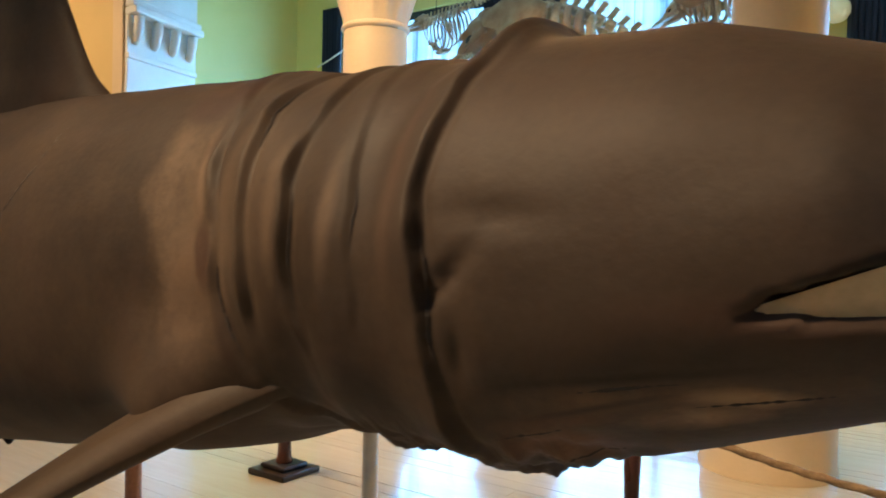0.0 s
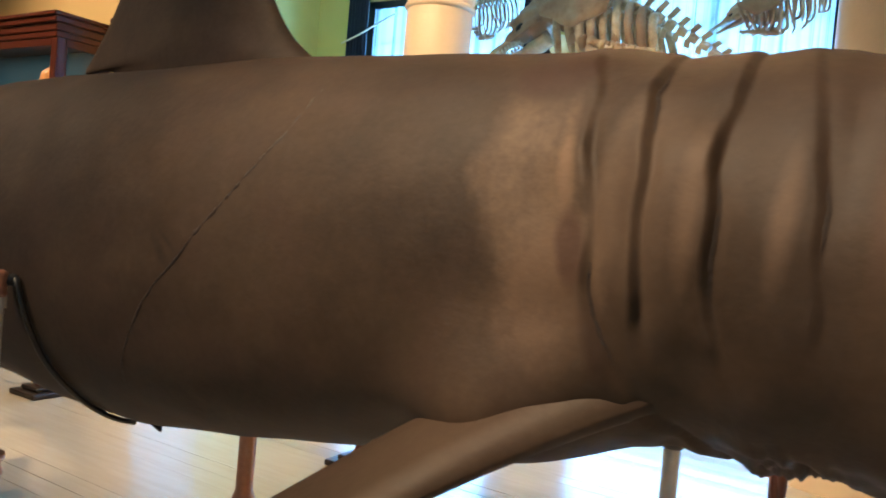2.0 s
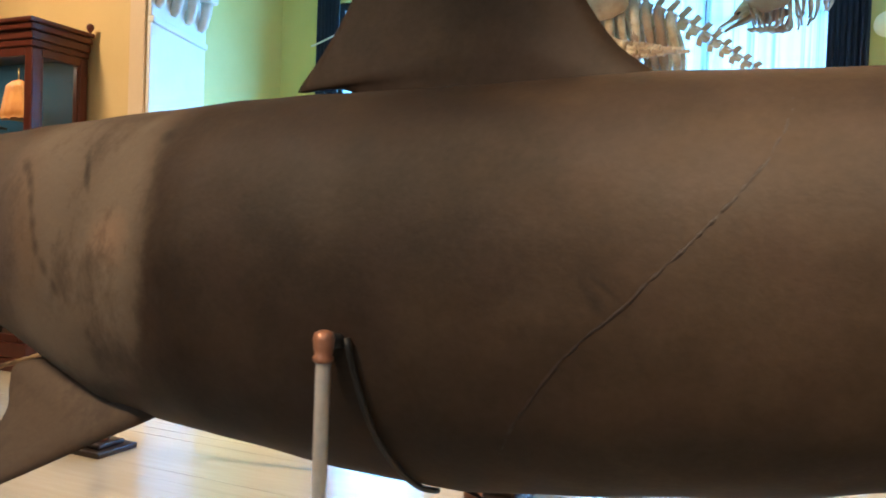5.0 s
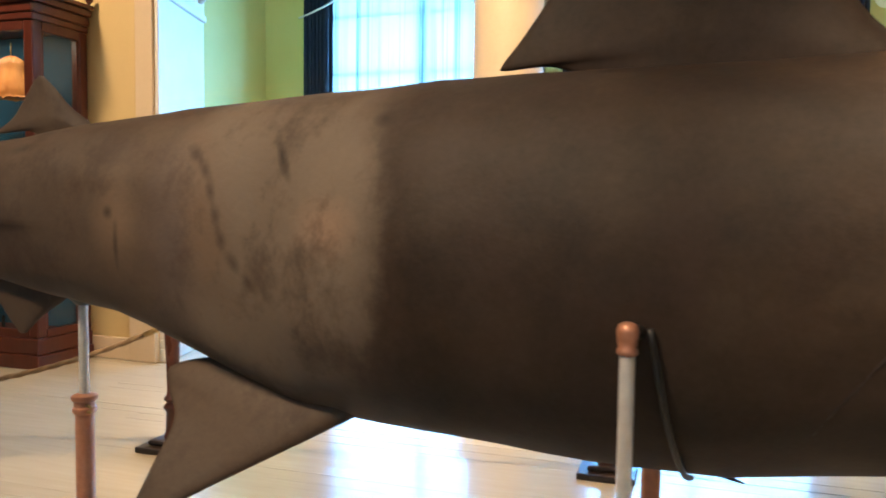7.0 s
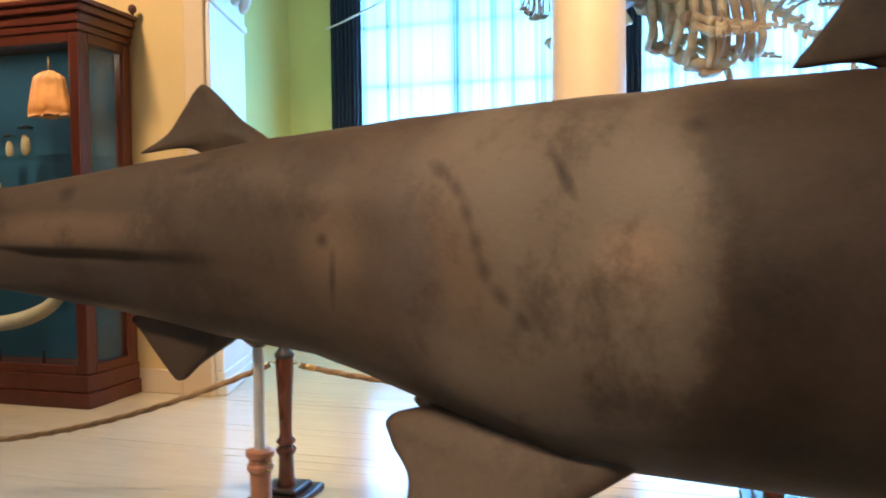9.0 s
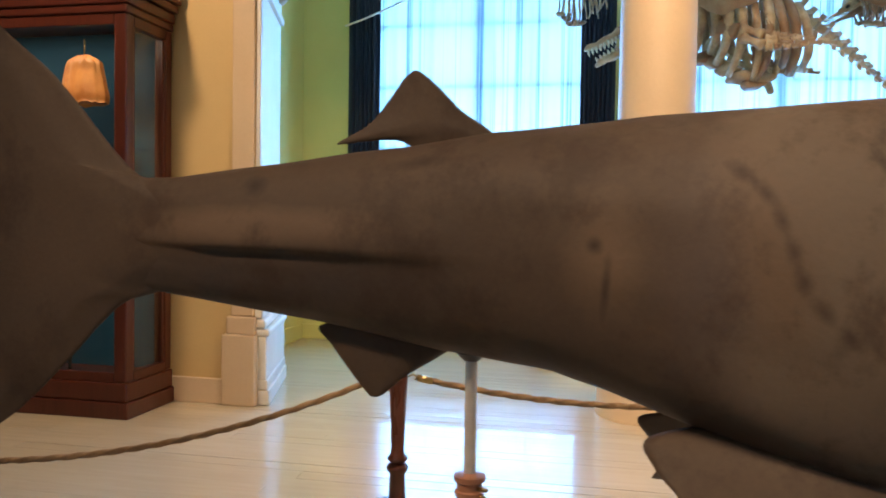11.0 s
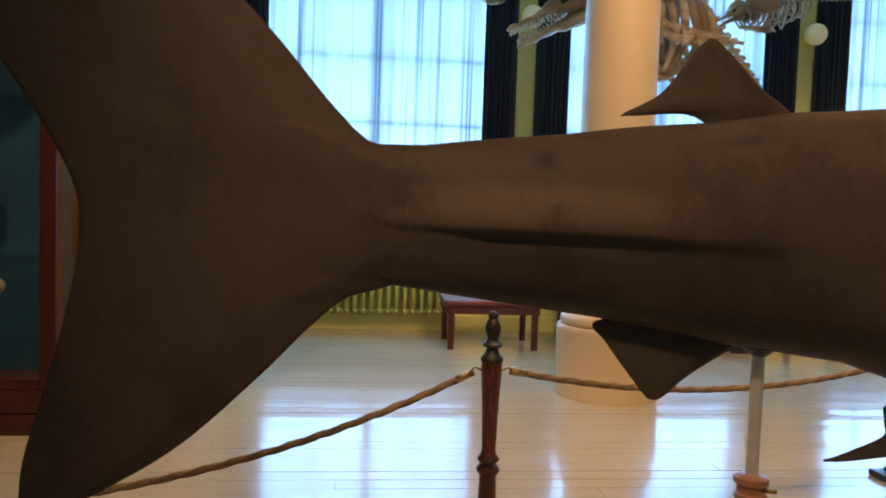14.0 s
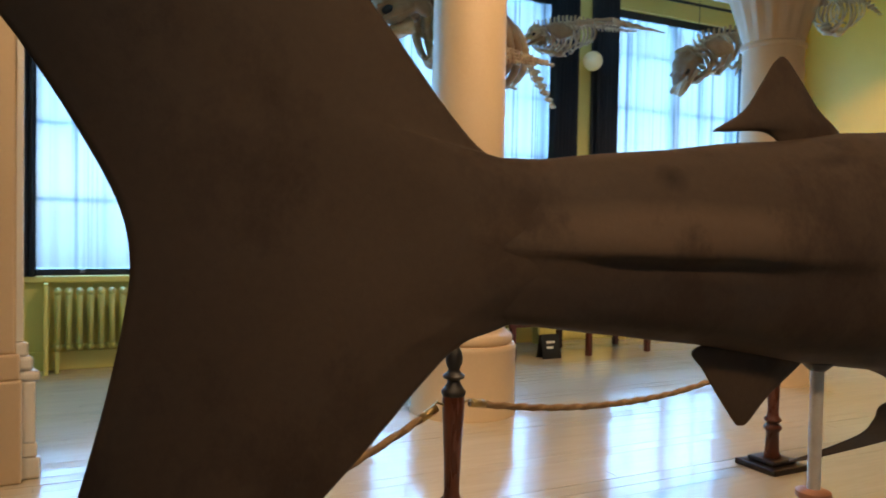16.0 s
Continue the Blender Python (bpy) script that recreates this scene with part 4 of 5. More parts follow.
# ---------------------------------------------------------------- display cabinet
def cabinet():
    c = tagged(empty("display_cabinet", (-4.63, 2.57, 0)), "tall mahogany glass display cabinet against the wall", "display cabinet")
    L, D, H = 2.6, 0.60, 3.16
    box("base", -L - 0.03, 0.03, -0.03, D, 0, 0.12, M_MAHOG, c, "moulded mahogany base", 0.01)
    box("base", -L - 0.015, 0.015, -0.015, D, 0.12, 0.26, M_MAHOG, c, bevel=0.012)
    for x0, x1, y0, y1 in ((-0.10, 0, 0, 0.10), (-L, -L + 0.10, 0, 0.10), (-0.10, 0, D - 0.09, D), (-L, -L + 0.10, D - 0.09, D), (-L / 2 - 0.05, -L / 2 + 0.05, 0, 0.06)):
        box("post", x0, x1, y0, y1, 0.26, 2.92, M_MAHOG, c, bevel=0.012)
    for z0, z1 in ((0.26, 0.33), (2.84, 2.92)):
        box("rail", -L + 0.1, -L / 2 - 0.05, 0.0, 0.06, z0, z1, M_MAHOG, c, bevel=0.006)
        box("rail", -L / 2 + 0.05, -0.1, 0.0, 0.06, z0, z1, M_MAHOG, c, bevel=0.006)
        box("rail", -0.06, 0, 0.1, D - 0.09, z0, z1, M_MAHOG, c, bevel=0.006)
    for y in (0.1, D - 0.115):
        box("glazing_bead", -0.028, -0.012, y, y + 0.025, 0.33, 2.84, M_MAHOG, c, bevel=0.004)
    for z0, z1, o in ((2.92, 2.98, 0.015), (2.98, 3.06, 0.03), (3.06, 3.12, 0.06), (3.12, H, 0.085)):
        box("cornice", -L - o, o, -o, D, z0, z1, M_MAHOG, c, bevel=0.012)
    for x in (-L - 0.07, 0.07):
        lathe("corner_knob", ((0.008, 0.0), (0.012, 0.01), (0.03, 0.03), (0.036, 0.05), (0.03, 0.075), (0.01, 0.09)), M_MAHOG, c, (x, D - 0.05, H - 0.002), 20)
    box("back_panel", -L + 0.02, -0.02, D - 0.03, D, 0.26, 2.92, M_TEAL, c, "teal blue case lining")
    for a, b in ((-L + 0.1, -L / 2 - 0.05), (-L / 2 + 0.05, -0.1)):
        p = box("front_pane", a, b, 0.025, 0.031, 0.33, 2.84, M_GLASS, c, bevel=0)
        p.visible_shadow = False
    p = box("side_pane", -0.035, -0.029, 0.1, D - 0.09, 0.33, 2.84, M_GLASS, c, bevel=0)
    p.visible_shadow = False
    for z in (1.02, 1.98):
        p = box("glass_shelf", -L + 0.1, -0.1, 0.08, D - 0.04, z, z + 0.01, M_GLASS, c, bevel=0)
    box("case_light", -L + 0.15, -0.15, 0.075, 0.13, 2.907, 2.918, M_LAMP, c, "warm strip light inside the case")


cabinet()


def gourd(x, y, z, r):
    """A ribbed orange shell hanging from a thread."""
    g = tagged(empty("dried_sea_shell", (x, y, z)), "ribbed orange dried specimen hanging in the cabinet", "specimen")
    verts, faces, nu, nv = [], [], 72, 16
    for i in range(nv):
        h = 1 - i / (nv - 1)
        wide = (0.62 + 0.40 * (1 - h)) * min(1.0, (1.02 - h) / 0.16) ** 0.5 * (1 - 0.10 * max(0.0, 0.15 - h) / 0.15)
        for k in range(nu):
            b = 2 * math.pi * k / nu
            rr = r * wide * (1 + 0.055 * abs(math.sin(6 * b)) - 0.03 + 0.04 * noise.noise((3 * math.cos(b), 3 * math.sin(b), 2 * h)))
            verts.append((rr * math.cos(b), rr * 0.55 * math.sin(b), r * (1.75 * h - 0.75) + 0.02 * noise.noise((5 * math.cos(b), 5 * math.sin(b), 9))))
    for i in range(nv - 1):
        for k in range(nu):
            j = (k + 1) % nu
            faces.append((i * nu + k, (i + 1) * nu + k, (i + 1) * nu + j, i * nu + j))
    faces += [tuple((nv - 1) * nu + k for k in range(nu)), tuple(range(nu - 1, -1, -1))]
    mesh_object("shell", verts, faces, M_ORANGE, g, True)
    tube("thread", ((0, 0, r * 1.0), (0, 0, 2.81 - z)), 0.006, M_BRASS, g, 6)


gourd(-5.18, 2.86, 2.48, 0.21)
pts = [(-6.15, 2.80, 0.62), (-5.9, 2.79, 0.60), (-5.6, 2.78, 0.62), (-5.35, 2.77, 0.68), (-5.15, 2.76, 0.77), (-5.02, 2.75, 0.88)]
tagged(tube("jaw_bone", spline(pts, 40), [0.065 * (0.75 + 0.25 * math.sin(math.pi * i / 39)) for i in range(40)], M_TUSK, None, 16), "curved pale ivory jaw bone in the cabinet", "bone")
for x, z in ((-5.7, 0.43), (-5.25, 0.43)):
    lathe("bone_stand", ((0.06, 0), (0.06, 0.015), (0.012, 0.025), (0.012, 0.14)), M_BLACK, tagged(empty("bone_stand", (x, 2.785, z - 0.17)), "small black stand under the jaw bone", "stand", "stands of the jaw bone"))
def jar(x, y, z, r, h):
    j = tagged(empty("specimen_jar", (x, y, z)), "glass jar with a pale specimen and dark lid", "jar", "jars in the cabinet")
    g = lathe("glass", ((r * 0.96, 0.0), (r, 0.01), (r, h * 0.86), (r * 0.8, h * 0.93), (r * 0.8, h * 0.97)), M_GLASS, j, seg=24)
    lathe("lid", ((r * 0.84, h * 0.95), (r * 0.86, h), (r * 0.3, h * 1.03), (r * 0.2, h * 1.06)), M_BLACK, j, seg=20, label="dark jar lid")
    bm = bmesh.new()
    bmesh.ops.create_icosphere(bm, subdivisions=3, radius=1, matrix=Matrix.Translation((0, 0, h * 0.42)) @ Matrix.Diagonal((r * 0.6, r * 0.5, h * 0.34, 1)))
    for v in bm.verts:
        v.co += 0.2 * r * noise.noise_vector(v.co * 14)
    part("specimen", bm, M_CARD, j, "pale preserved specimen", True)


for x, y, z, r, h in ((-5.45, 2.88, 1.99, 0.07, 0.26), (-5.66, 2.92, 1.99, 0.055, 0.20), (-4.92, 2.92, 1.99, 0.05, 0.18), (-5.3, 2.95, 1.03, 0.06, 0.22)):
    jar(x, y, z, r, h)

for x, z, w, h in ((-6.05, 1.55, 0.40, 0.50), (-5.24, 1.43, 0.20, 0.24)):
    b = tagged(empty("label_card", (x, 3.0, z)), "yellowed paper label card in the cabinet", "card", "cards in the cabinet")
    box("card", -w / 2, w / 2, 0, 0.008, -h / 2, h / 2, M_CARD, b)
    for k in range(4):
        box("text_bar", -w * 0.36, w * (0.36 - 0.1 * (k % 2)), -0.002, 0, h * (0.3 - 0.18 * k) - 0.006, h * (0.3 - 0.18 * k) + 0.006, M_POST, b, bevel=0)


# ---------------------------------------------------------------- bay furniture
def radiator(x0, n):
    r = tagged(empty("radiator", (x0, 6.42, 0)), "lime green cast iron column radiator", "radiator", "radiators under the windows")
    verts = None
    proto = None
    for k in range(n):
        if proto is None:
            bm = bmesh.new()
            for y in (-0.055, 0.055):
                bmesh.ops.create_cone(bm, cap_ends=True, segments=12, radius1=0.026, radius2=0.026, depth=0.5, matrix=Matrix.Translation((0, y, 0.5)))
            for z in (0.25, 0.755):
                bmesh.ops.create_uvsphere(bm, u_segments=12, v_segments=8, radius=1, matrix=Matrix.Translation((0, 0, z)) @ Matrix.Diagonal((0.036, 0.095, 0.045, 1)))
            proto = part("section", bm, M_RADIATOR, r, smooth=True)
        else:
            s = new("section", proto.data)
            s.parent = r
            s.location = (k * 0.093, 0, 0)
    tube("feed_pipe", ((-0.05, 0, 0.25), (n * 0.093, 0, 0.25)), 0.018, M_RADIATOR, r, 10)
    for x in (0.0, (n - 1) * 0.093):
        box("foot", x - 0.02, x + 0.02, -0.06, 0.06, 0, 0.21, M_RADIATOR, r)
    box("end_panel", -0.11, -0.075, -0.10, 0.12, 0.0, 0.84, M_GREEN, r, "green side panel beside the radiator")


for bx in BAYS:
    radiator(bx - 1.02, 22)


def bench(x0, x1, legs):
    b = tagged(empty("bench", ((x0 + x1) / 2, 5.75, 0)), "long dark wooden bench with red leather seat", "bench", "benches under the windows")
    w = (x1 - x0) / 2
    box("seat", -w, w, -0.33, 0.33, 0.44, 0.50, M_SEAT, b, "padded red leather seat", 0.02)
    bm = bmesh.new()
    box_into(bm, -w + 0.02, w - 0.02, -0.31, -0.28, 0.36, 0.44, 0.004)
    box_into(bm, -w + 0.02, w - 0.02, 0.28, 0.31, 0.36, 0.44, 0.004)
    box_into(bm, -w + 0.02, w - 0.02, -0.28, 0.28, 0.41, 0.44, 0.004)
    part("rail", bm, M_MAHOG, b)
    for lx in legs:
        for y in (-0.29, 0.29):
            box("leg", lx - (x0 + x1) / 2 - 0.03, lx - (x0 + x1) / 2 + 0.03, y - 0.03, y + 0.03, 0, 0.40, M_MAHOG, b, bevel=0.006)


bench(-2.0, -1.0, (-1.93, -1.07))
bench(0.58, 2.60, (0.65, 1.67, 2.53))
bench(-0.72, 0.30, (-0.65, 0.23))

sign = tagged(empty("floor_sign", (1.15, 5.50, 0)), "small black folding floor sign", "sign")
for s in (-1, 1):
    bm = bmesh.new()
    box_into(bm, -0.12, 0.12, -0.008, 0.008, 0, 0.27, 0.004)
    p = part("board", bm, M_BLACK, sign)
    p.matrix_local = pose(0, s * 0.07, 0, s * 14, 0, 0)
for k in range(2):
    p = box("text_bar", -0.06, 0.05 - 0.03 * k, -0.012, -0.009, 0.17 - 0.06 * k, 0.195 - 0.06 * k, M_WHITE, sign, bevel=0)
    p.matrix_local = pose(0, -0.07, 0, -14, 0, 0)

for x in (-1.0, 2.38):
    g = tagged(empty("wall_globe_lamp", (x, WALL_Y, 3.62)), "pale glass globe lamp on a wall bracket", "lamp", "globe lamps between the windows")
    tube("bracket", ((0, 0, -0.02), (0, -0.09, -0.05), (0, -0.16, -0.14)), 0.014, M_BRASS, g, 10)
    bm = bmesh.new()
    bmesh.ops.create_uvsphere(bm, u_segments=28, v_segments=18, radius=0.125, matrix=Matrix.Translation((0, -0.16, -0.02)))
    part("globe", bm, M_GLOBE, g, "pale yellow glass globe", True)

for eye, aim, power, cone in SPOTS:
    g = tagged(empty("ceiling_spotlight", (eye[0], eye[1], CEIL)), "white spotlight on the ceiling", "lamp", "ceiling spotlights")
    tube("stem", ((0, 0, 0), (0, 0, eye[2] + 0.16 - CEIL)), 0.012, M_BLACK, g, 8)
    h = lathe("housing", ((0.03, 0.17), (0.075, 0.15), (0.09, 0.02), (0.086, 0.02), (0.07, 0.14), (0.02, 0.15)), M_WHITE, g, seg=24)
    h.matrix_local = Matrix.Translation((0, 0, eye[2] - CEIL)) @ look((0, 0, 0), Vector(aim) - Vector(eye)).to_3x3().to_4x4()


# ---------------------------------------------------------------- hanging skeletons
def ellipsoid(bm, at, size, rot=(0, 0, 0)):
    bmesh.ops.create_uvsphere(bm, u_segments=20, v_segments=14, radius=1, matrix=pose(*at, *rot) @ Matrix.Diagonal((*size, 1)))


VERTEBRA = None


def knobbed(name, a, b, r, parent):
    """A long bone with swollen ends."""
    a, b = Vector(a), Vector(b)
    tube(name, [a, a.lerp(b, 0.10), a.lerp(b, 0.28), a.lerp(b, 0.5), a.lerp(b, 0.72), a.lerp(b, 0.90), b], (r * 0.75, r * 1.1, r * 0.8, r * 0.66, r * 0.8, r * 1.05, r * 0.7), M_BONE, parent, 9)


def skeleton(label, spine, size, ribs, skull_at, skull_dir, beak, flippers, skull_size=1.0, rib_len=1.0, rib_r=0.020, blade=True):
    """A hung skeleton: skull with beak and jaws, vertebrae along a spline, ribs, breast bone and flippers."""
    global VERTEBRA
    base = Vector(spine[0])
    s = tagged(empty("hanging_skeleton", base), label, "skeleton", "skeletons hung in the window bay")
    n = int(np.sum(np.linalg.norm(np.diff(np.array(spine), axis=0), axis=1)) / (0.082 * size)) + 1
    pts = spline(spine, n)
    if VERTEBRA is None:
        bm = bmesh.new()
        bmesh.ops.create_cone(bm, cap_ends=True, segments=12, radius1=0.046, radius2=0.040, depth=0.066, matrix=pose(0, 0, 0, 0, 90, 0))
        for z0, z1, lean in ((0.03, 0.135, -0.02), (-0.105, -0.035, -0.015)):
            bmesh.ops.create_cube(bm, size=1, matrix=pose(lean, 0, (z0 + z1) / 2, 0, 14 if z0 > 0 else -14, 0) @ Matrix.Diagonal((0.040, 0.016, z1 - z0, 1)))
        for y in (-1, 1):
            bmesh.ops.create_cube(bm, size=1, matrix=pose(0, y * 0.070, 0.0, 0, 0, -y * 12) @ Matrix.Diagonal((0.036, 0.085, 0.016, 1)))
        bmesh.ops.bevel(bm, geom=bm.edges[:], offset=0.004, segments=1, affect="EDGES")
        VERTEBRA = part("vertebra", bm, M_BONE, s)
        first = VERTEBRA
    else:
        first = new("vertebra", VERTEBRA.data)
        first.parent = s
    for i in range(n):
        p = Vector(pts[i])
        d = (Vector(pts[min(i + 1, n - 1)]) - Vector(pts[max(i - 1, 0)])).normalized()
        m = d.to_track_quat("X", "Z").to_matrix().to_4x4()
        k = size * (1.0 - 0.80 * max(0, (i / n - 0.35) / 0.65)) * (0.9 + 0.2 * random.random())
        ob = first if i == 0 else new("vertebra", VERTEBRA.data)
        ob.parent = s
        ob.matrix_local = Matrix.Translation(p - base) @ m @ Matrix.Diagonal((size, k, k, 1))
    low = []
    for i in range(ribs):
        u = 0.03 + 0.40 * i / max(1, ribs - 1)
        p = Vector(pts[int(u * n)]) - base
        ln = size * rib_len * (0.32 + 0.22 * math.sin(math.pi * (i + 1.5) / (ribs + 2)))
        ln *= random.uniform(0.86, 1.1)
        for side in (-1, 1):
            drift = Vector((random.uniform(-0.05, 0.05), 0, random.uniform(-0.02, 0.03))) * size
            q = [p, p + Vector((0.02, side * 0.15 * size, -0.03 * size)), p + Vector((0.05 * size, side * 0.24 * size, -0.42 * ln)), p + drift * 0.7 + Vector((0.07 * size, side * 0.19 * size, -0.78 * ln)), p + drift * 1.6 + Vector((0.05 * size, side * 0.06 * size, -ln))]
            w = rib_r * size * random.uniform(0.85, 1.2)
            tube("rib", spline(q, 16), [w * (0.7 + 0.5 * math.sin(math.pi * (0.2 + 0.7 * k / 15))) for k in range(16)], M_BONE, s, 8)
        low.append(p + Vector((0.05 * size, 0, -ln)))
    # breast bone: a row of knobbly pieces below the first ribs
    for i in range(min(6, ribs - 1)):
        bm = bmesh.new()
        mid = low[i].lerp(low[i + 1], 0.5)
        ellipsoid(bm, tuple(mid), (0.085 * size, 0.065 * size, 0.04 * size))
        for v in bm.verts:
            v.co += 0.03 * size * noise.noise_vector(v.co * 9 / size) + 0.012 * size * noise.noise_vector(v.co * 30)
        part("breast_bone", bm, M_BONE, s, smooth=True)
    # skull
    k = skull_size
    m = Vector(skull_dir).to_track_quat("X", "Z").to_matrix().to_4x4()
    head = empty("head", Vector(skull_at) - base)
    head.parent = s
    head.matrix_local = Matrix.Translation(Vector(skull_at) - base) @ m
    bm = bmesh.new()
    ellipsoid(bm, (-0.02 * k, 0, 0.02 * k), (0.17 * k, 0.125 * k, 0.115 * k))
    ellipsoid(bm, (0.14 * k, 0.0, -0.005 * k), (0.15 * k, 0.085 * k, 0.06 * k))
    ellipsoid(bm, (-0.08 * k, 0, 0.10 * k), (0.09 * k, 0.10 * k, 0.035 * k), (0, -30, 0))
    for y in (-1, 1):
        ellipsoid(bm, (0.07 * k, y * 0.125 * k, -0.045 * k), (0.13 * k, 0.022 * k, 0.024 * k), (0, 8, -y * 8))
        ellipsoid(bm, (0.12 * k, y * 0.10 * k, 0.035 * k), (0.06 * k, 0.03 * k, 0.018 * k))
        ellipsoid(bm, (-0.12 * k, y * 0.07 * k, -0.06 * k), (0.05 * k, 0.04 * k, 0.06 * k))
    for v in bm.verts:
        v.co += 0.030 * k * noise.noise_vector(v.co * 9 / k) + 0.012 * k * noise.noise_vector(v.co * 26 / k)
    sk = part("skull", bm, M_BONE, head, smooth=True)
    fuse = sk.modifiers.new("fuse", "REMESH")
    fuse.mode, fuse.voxel_size, fuse.use_smooth_shade = "VOXEL", 0.014 * k, True
    for y in (-1, 1):
        bm = bmesh.new()
        bmesh.ops.create_uvsphere(bm, u_segments=14, v_segments=8, radius=1, matrix=Matrix.Translation((0.10 * k, y * 0.088 * k, -0.002 * k)) @ Matrix.Diagonal((0.045 * k, 0.022 * k, 0.028 * k, 1)))
        part("eye_socket", bm, M_BLACK, head, "dark eye socket", True)

    def jaw(name, x0, x1, w, h, z0, drop, flip):
        """A tapering jaw of solid bone with a rounded section."""
        verts, faces, rows, seg = [], [], 18, 12
        for i in range(rows):
            u = i / (rows - 1)
            taper = (1 - 0.66 * u ** 0.8) * (1 if i < rows - 1 else 0.5)
            for q in range(seg):
                a = 2 * math.pi * q / seg
                p = Vector((x0 + (x1 - x0) * u, w * taper * math.cos(a), z0 - drop * u + h * taper * math.sin(a)))
                verts.append(p + 0.020 * k * noise.noise_vector(p * 9) + 0.006 * k * noise.noise_vector(p * 40))
        for i in range(rows - 1):
            for q in range(seg):
                r = (q + 1) % seg
                faces.append((i * seg + q, i * seg + r, (i + 1) * seg + r, (i + 1) * seg + q))
        faces += [tuple(range(seg - 1, -1, -1)), tuple((rows - 1) * seg + q for q in range(seg))]
        mesh_object(name, verts, faces, M_BONE, head, True)
        for side in (-1, 1):
            for i in range(12):
                u = 0.35 + 0.6 * i / 11
                t = 1 - 0.66 * u ** 0.8
                base_p = Vector((x0 + (x1 - x0) * u, side * w * t * 0.8, z0 - drop * u + flip * h * t * 0.75))
                tube("tooth", (base_p, base_p + Vector((0.004, 0, flip * 0.016 * k)), base_p + Vector((0.008, 0, flip * 0.028 * k))), (0.008 * k, 0.007 * k, 0.002 * k), M_TUSK, head, 6)
    jaw("upper_jaw", 0.04, 0.10 + beak, 0.085 * k, 0.045 * k, -0.02 * k, 0.0, -1)
    jaw("lower_jaw", -0.04, 0.06 + beak, 0.08 * k, 0.055 * k, -0.125 * k, 0.02 * beak, 1)
    for side in (-1, 1):
        if not blade:
            break
        # shoulder blade: a thin fan of bone with a raised ridge
        p = Vector(pts[int(0.14 * n)]) - base + Vector((0.02, side * 0.27 * size, -0.10 * size))
        bm = bmesh.new()
        rings = []
        for face in (-1, 1):
            vs = []
            for i in range(5):
                for j in range(9):
                    a, r = radians(-62 + 124 * j / 8), size * (0.05 + 0.27 * i / 4) * (1 + 0.06 * math.sin(j * 2.1))
                    vs.append(bm.verts.new(p + Vector((0.95 * r * math.sin(a), face * 0.008 * size + side * 0.10 * r * r / size + 0.01 * noise.noise((i, j, 3.0)), 0.10 * size - r * math.cos(a) * 0.9 + 0.04 * size))))
            rings.append(vs)
            for i in range(4):
                for j in range(8):
                    f = [vs[i * 9 + j], vs[i * 9 + j + 1], vs[(i + 1) * 9 + j + 1], vs[(i + 1) * 9 + j]]
                    bm.faces.new(f if face > 0 else f[::-1])
        rim = [j for j in range(9)] + [i * 9 + 8 for i in range(1, 5)] + [36 + j for j in range(7, -1, -1)] + [i * 9 for i in range(3, 0, -1)]
        for i in range(len(rim)):
            a, b = rim[i], rim[(i + 1) % len(rim)]
            bm.faces.new((rings[0][a], rings[0][b], rings[1][b], rings[1][a]))
        bmesh.ops.recalc_face_normals(bm, faces=bm.faces[:])
        part("shoulder_blade", bm, M_BONE, s, "broad pale shoulder blade", True)
    for f in flippers:
        a, b, c = (Vector(v) - base for v in f)
        knobbed("arm_bone", a, a.lerp(b, 0.45), 0.058 * size, s)
        across = Vector((0.0, 0.25, 1.0)) * 0.035 * size
        for g in (-1, 1):
            knobbed("forearm_bone", a.lerp(b, 0.5) + across * g * 0.8, b + across * g, 0.036 * size, s)
        for g, reach in ((-1.5, 0.62), (-0.5, 1.0), (0.5, 0.9), (1.5, 0.55)):
            q0, q1 = b + across * g * 0.9, b.lerp(c, reach) + across * g * 0.5
            for i in range(5):
                knobbed("finger_bone", q0.lerp(q1, i / 5 + 0.02), q0.lerp(q1, (i + 1) / 5), 0.026 * size * (1 - 0.12 * i), s)
    for u in (0.1, 0.55):
        p = Vector(pts[int(u * n)]) - base
        tube("hanging_wire", (p, p + Vector((0, 0, CEIL - base.z - p.z))), 0.004, M_BLACK, s, 5)
    return s


skeleton("aged whale skeleton arched with its head down, hung on wires", [(-0.50, 5.42, 3.74), (-0.2, 5.40, 3.76), (0.15, 5.42, 3.68), (0.6, 5.55, 3.47), (1.1, 5.82, 3.17), (1.5, 6.06, 2.90)], 1.45, 10,
         (-0.78, 5.44, 3.58), (-0.89, 0.02, -0.45), 0.70, [[(-0.25, 5.12, 3.32), (0.12, 4.98, 3.14), (0.70, 4.88, 3.09)], [(-0.3, 5.65, 3.26), (0.15, 5.72, 3.08), (0.79, 5.72, 2.99)]], 1.6, 1.1, 0.024)
skeleton("small orange brown dolphin skeleton with a thin beak", [(1.12, 5.84, 3.70), (1.4, 5.86, 3.80), (1.75, 5.88, 3.86), (2.2, 5.92, 3.88), (2.7, 6.0, 3.92)], 0.72, 14,
         (1.10, 5.84, 3.66), (-0.80, 0.0, -0.42), 0.20, [[(1.5, 5.62, 3.78), (2.0, 5.60, 3.86), (2.9, 5.72, 3.88)]], 0.62, 0.85, 0.016)
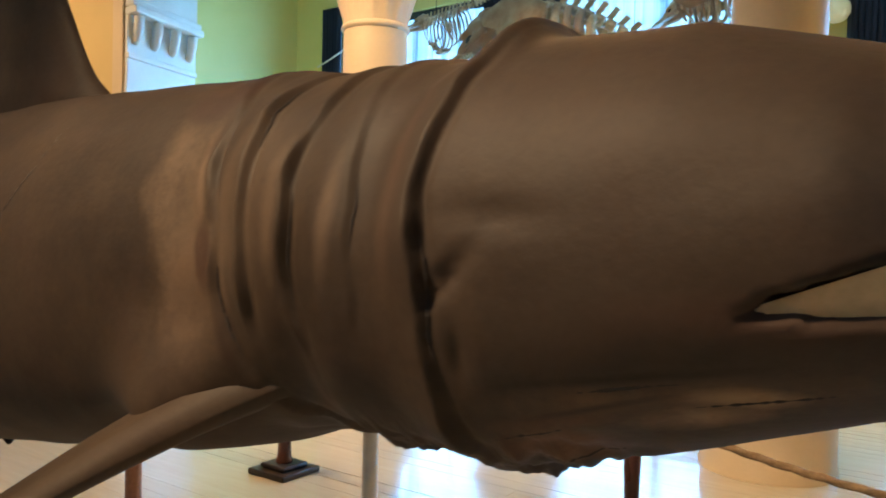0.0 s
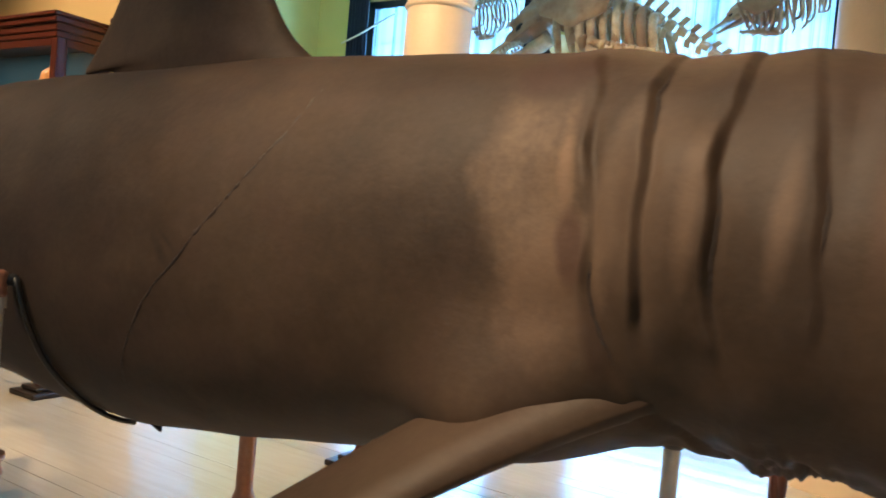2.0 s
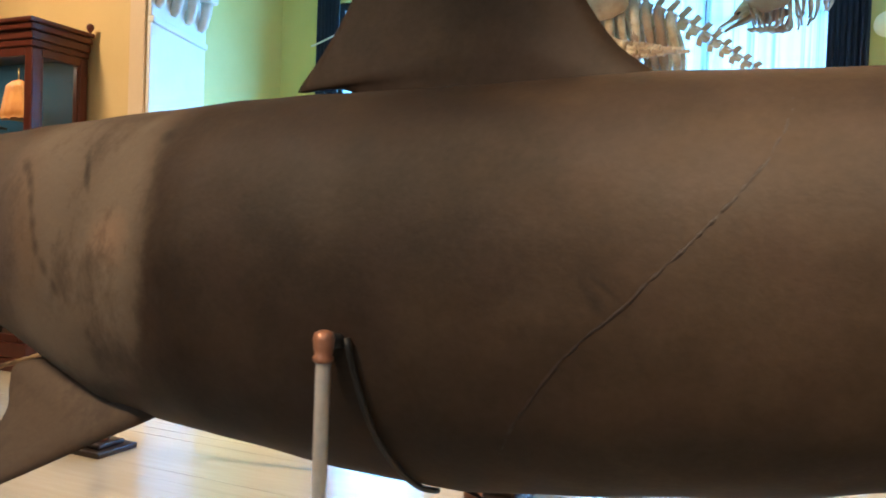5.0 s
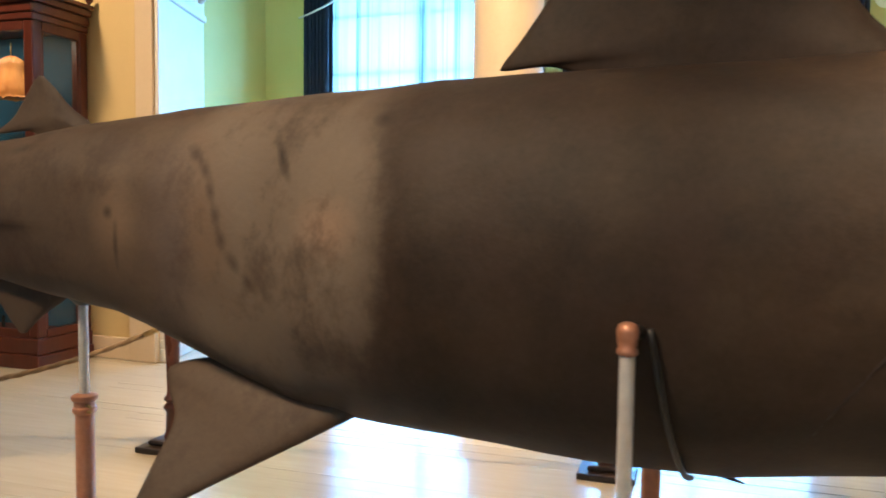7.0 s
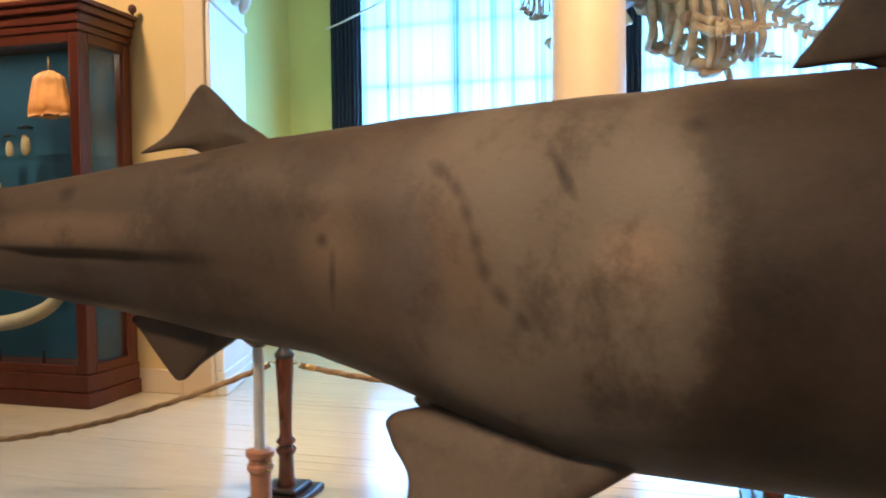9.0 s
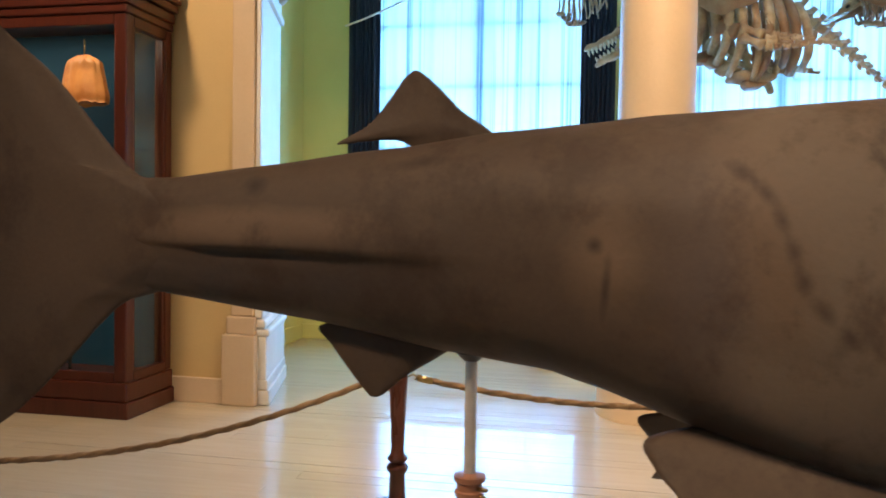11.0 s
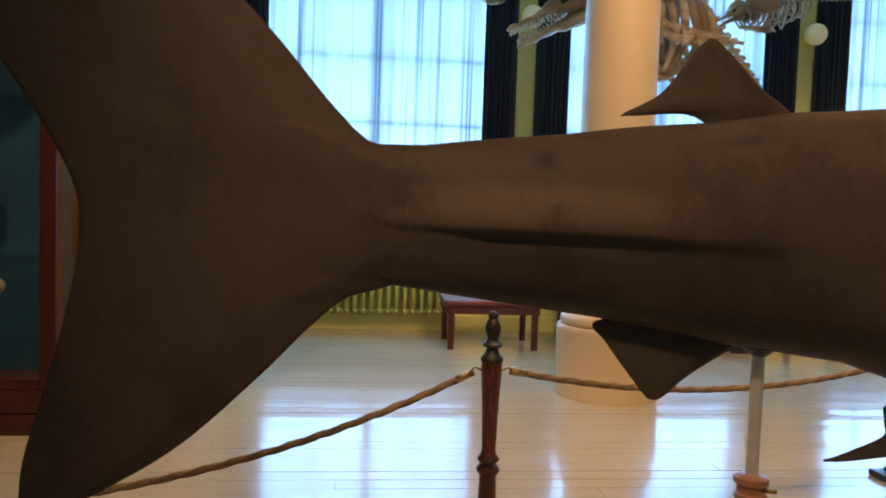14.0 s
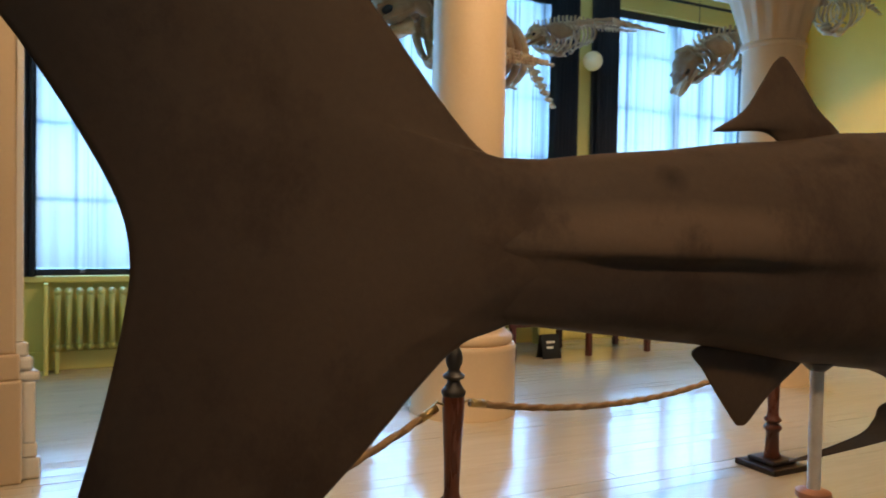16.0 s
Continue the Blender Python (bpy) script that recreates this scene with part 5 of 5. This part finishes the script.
skeleton("seal skeleton with a long neck and lowered head", [(3.66, 6.0, 3.74), (3.80, 5.98, 3.92), (4.1, 5.94, 4.04), (4.7, 5.8, 4.08), (5.4, 5.75, 3.95)], 0.95, 10,
         (3.56, 6.03, 3.60), (-0.52, 0.0, -0.80), 0.34, [[(4.3, 5.75, 3.95), (4.15, 5.65, 3.68), (4.0, 5.6, 3.45)]], 1.15, 0.9, 0.022)
skeleton("small pale dolphin skeleton with a barrel of close ribs", [(-1.78, 5.70, 3.92), (-1.60, 5.70, 3.95), (-1.35, 5.70, 3.98), (-1.05, 5.70, 4.04), (-0.7, 5.72, 4.10)], 0.62, 12,
         (-1.86, 5.70, 3.92), (-0.95, 0.0, -0.10), 0.20, [], 0.55, 1.25, 0.013, False)
skeleton("brown porpoise skeleton high by the end wall", [(4.95, 5.10, 4.42), (5.2, 5.08, 4.50), (5.5, 5.05, 4.50), (5.75, 5.0, 4.44), (5.95, 5.0, 4.36)], 0.85, 9,
         (4.86, 5.10, 4.44), (-0.9, 0.0, 0.2), 0.25, [], 0.7, 0.95, 0.015, False)


# ---------------------------------------------------------------- floor boards
floor = tagged(box("floor", X0, 9.5, BACK_Y, WALL_Y + 0.0, -0.10, -0.012, M_GAP, bevel=0), "cream painted board floor with a glossy finish", "floor", kind="structure")
BOARD_W = 0.128
rnd = random.Random(5)
boards = {}
y = BACK_Y
while y < WALL_Y - 0.005:
    x = X0 - rnd.uniform(0, 4)
    y1 = min(y + BOARD_W, WALL_Y)
    gap = 0.006 if y < 1.87 <= y1 else 0.0014
    while x < 9.5:
        ln = rnd.choice((6.4, 8.4, 10.4))
        a, b = max(x, X0), min(x + ln, 9.5)
        if b - a > 0.05:
            bm = bmesh.new()
            box_into(bm, a, b - 0.002, y, y1 - gap, -0.012, 0.0)
            tip = rnd.uniform(-0.0011, 0.0011)   # worn boards lie a little aslant
            for v in bm.verts:
                if v.co.z > -0.006:
                    v.co.z += tip if v.co.y > y + 0.06 else -tip
            part("board", bm, M_FLOOR, floor)
        x += ln
    y += BOARD_W

tagged(tube("curtain_cord", spline(((-4.32, 6.46, 3.80), (-4.0, 6.44, 3.90), (-3.4, 6.42, 4.14)), 12), 0.012, M_WHITE, None, 8), "white cord looped back from the drape", "cord")
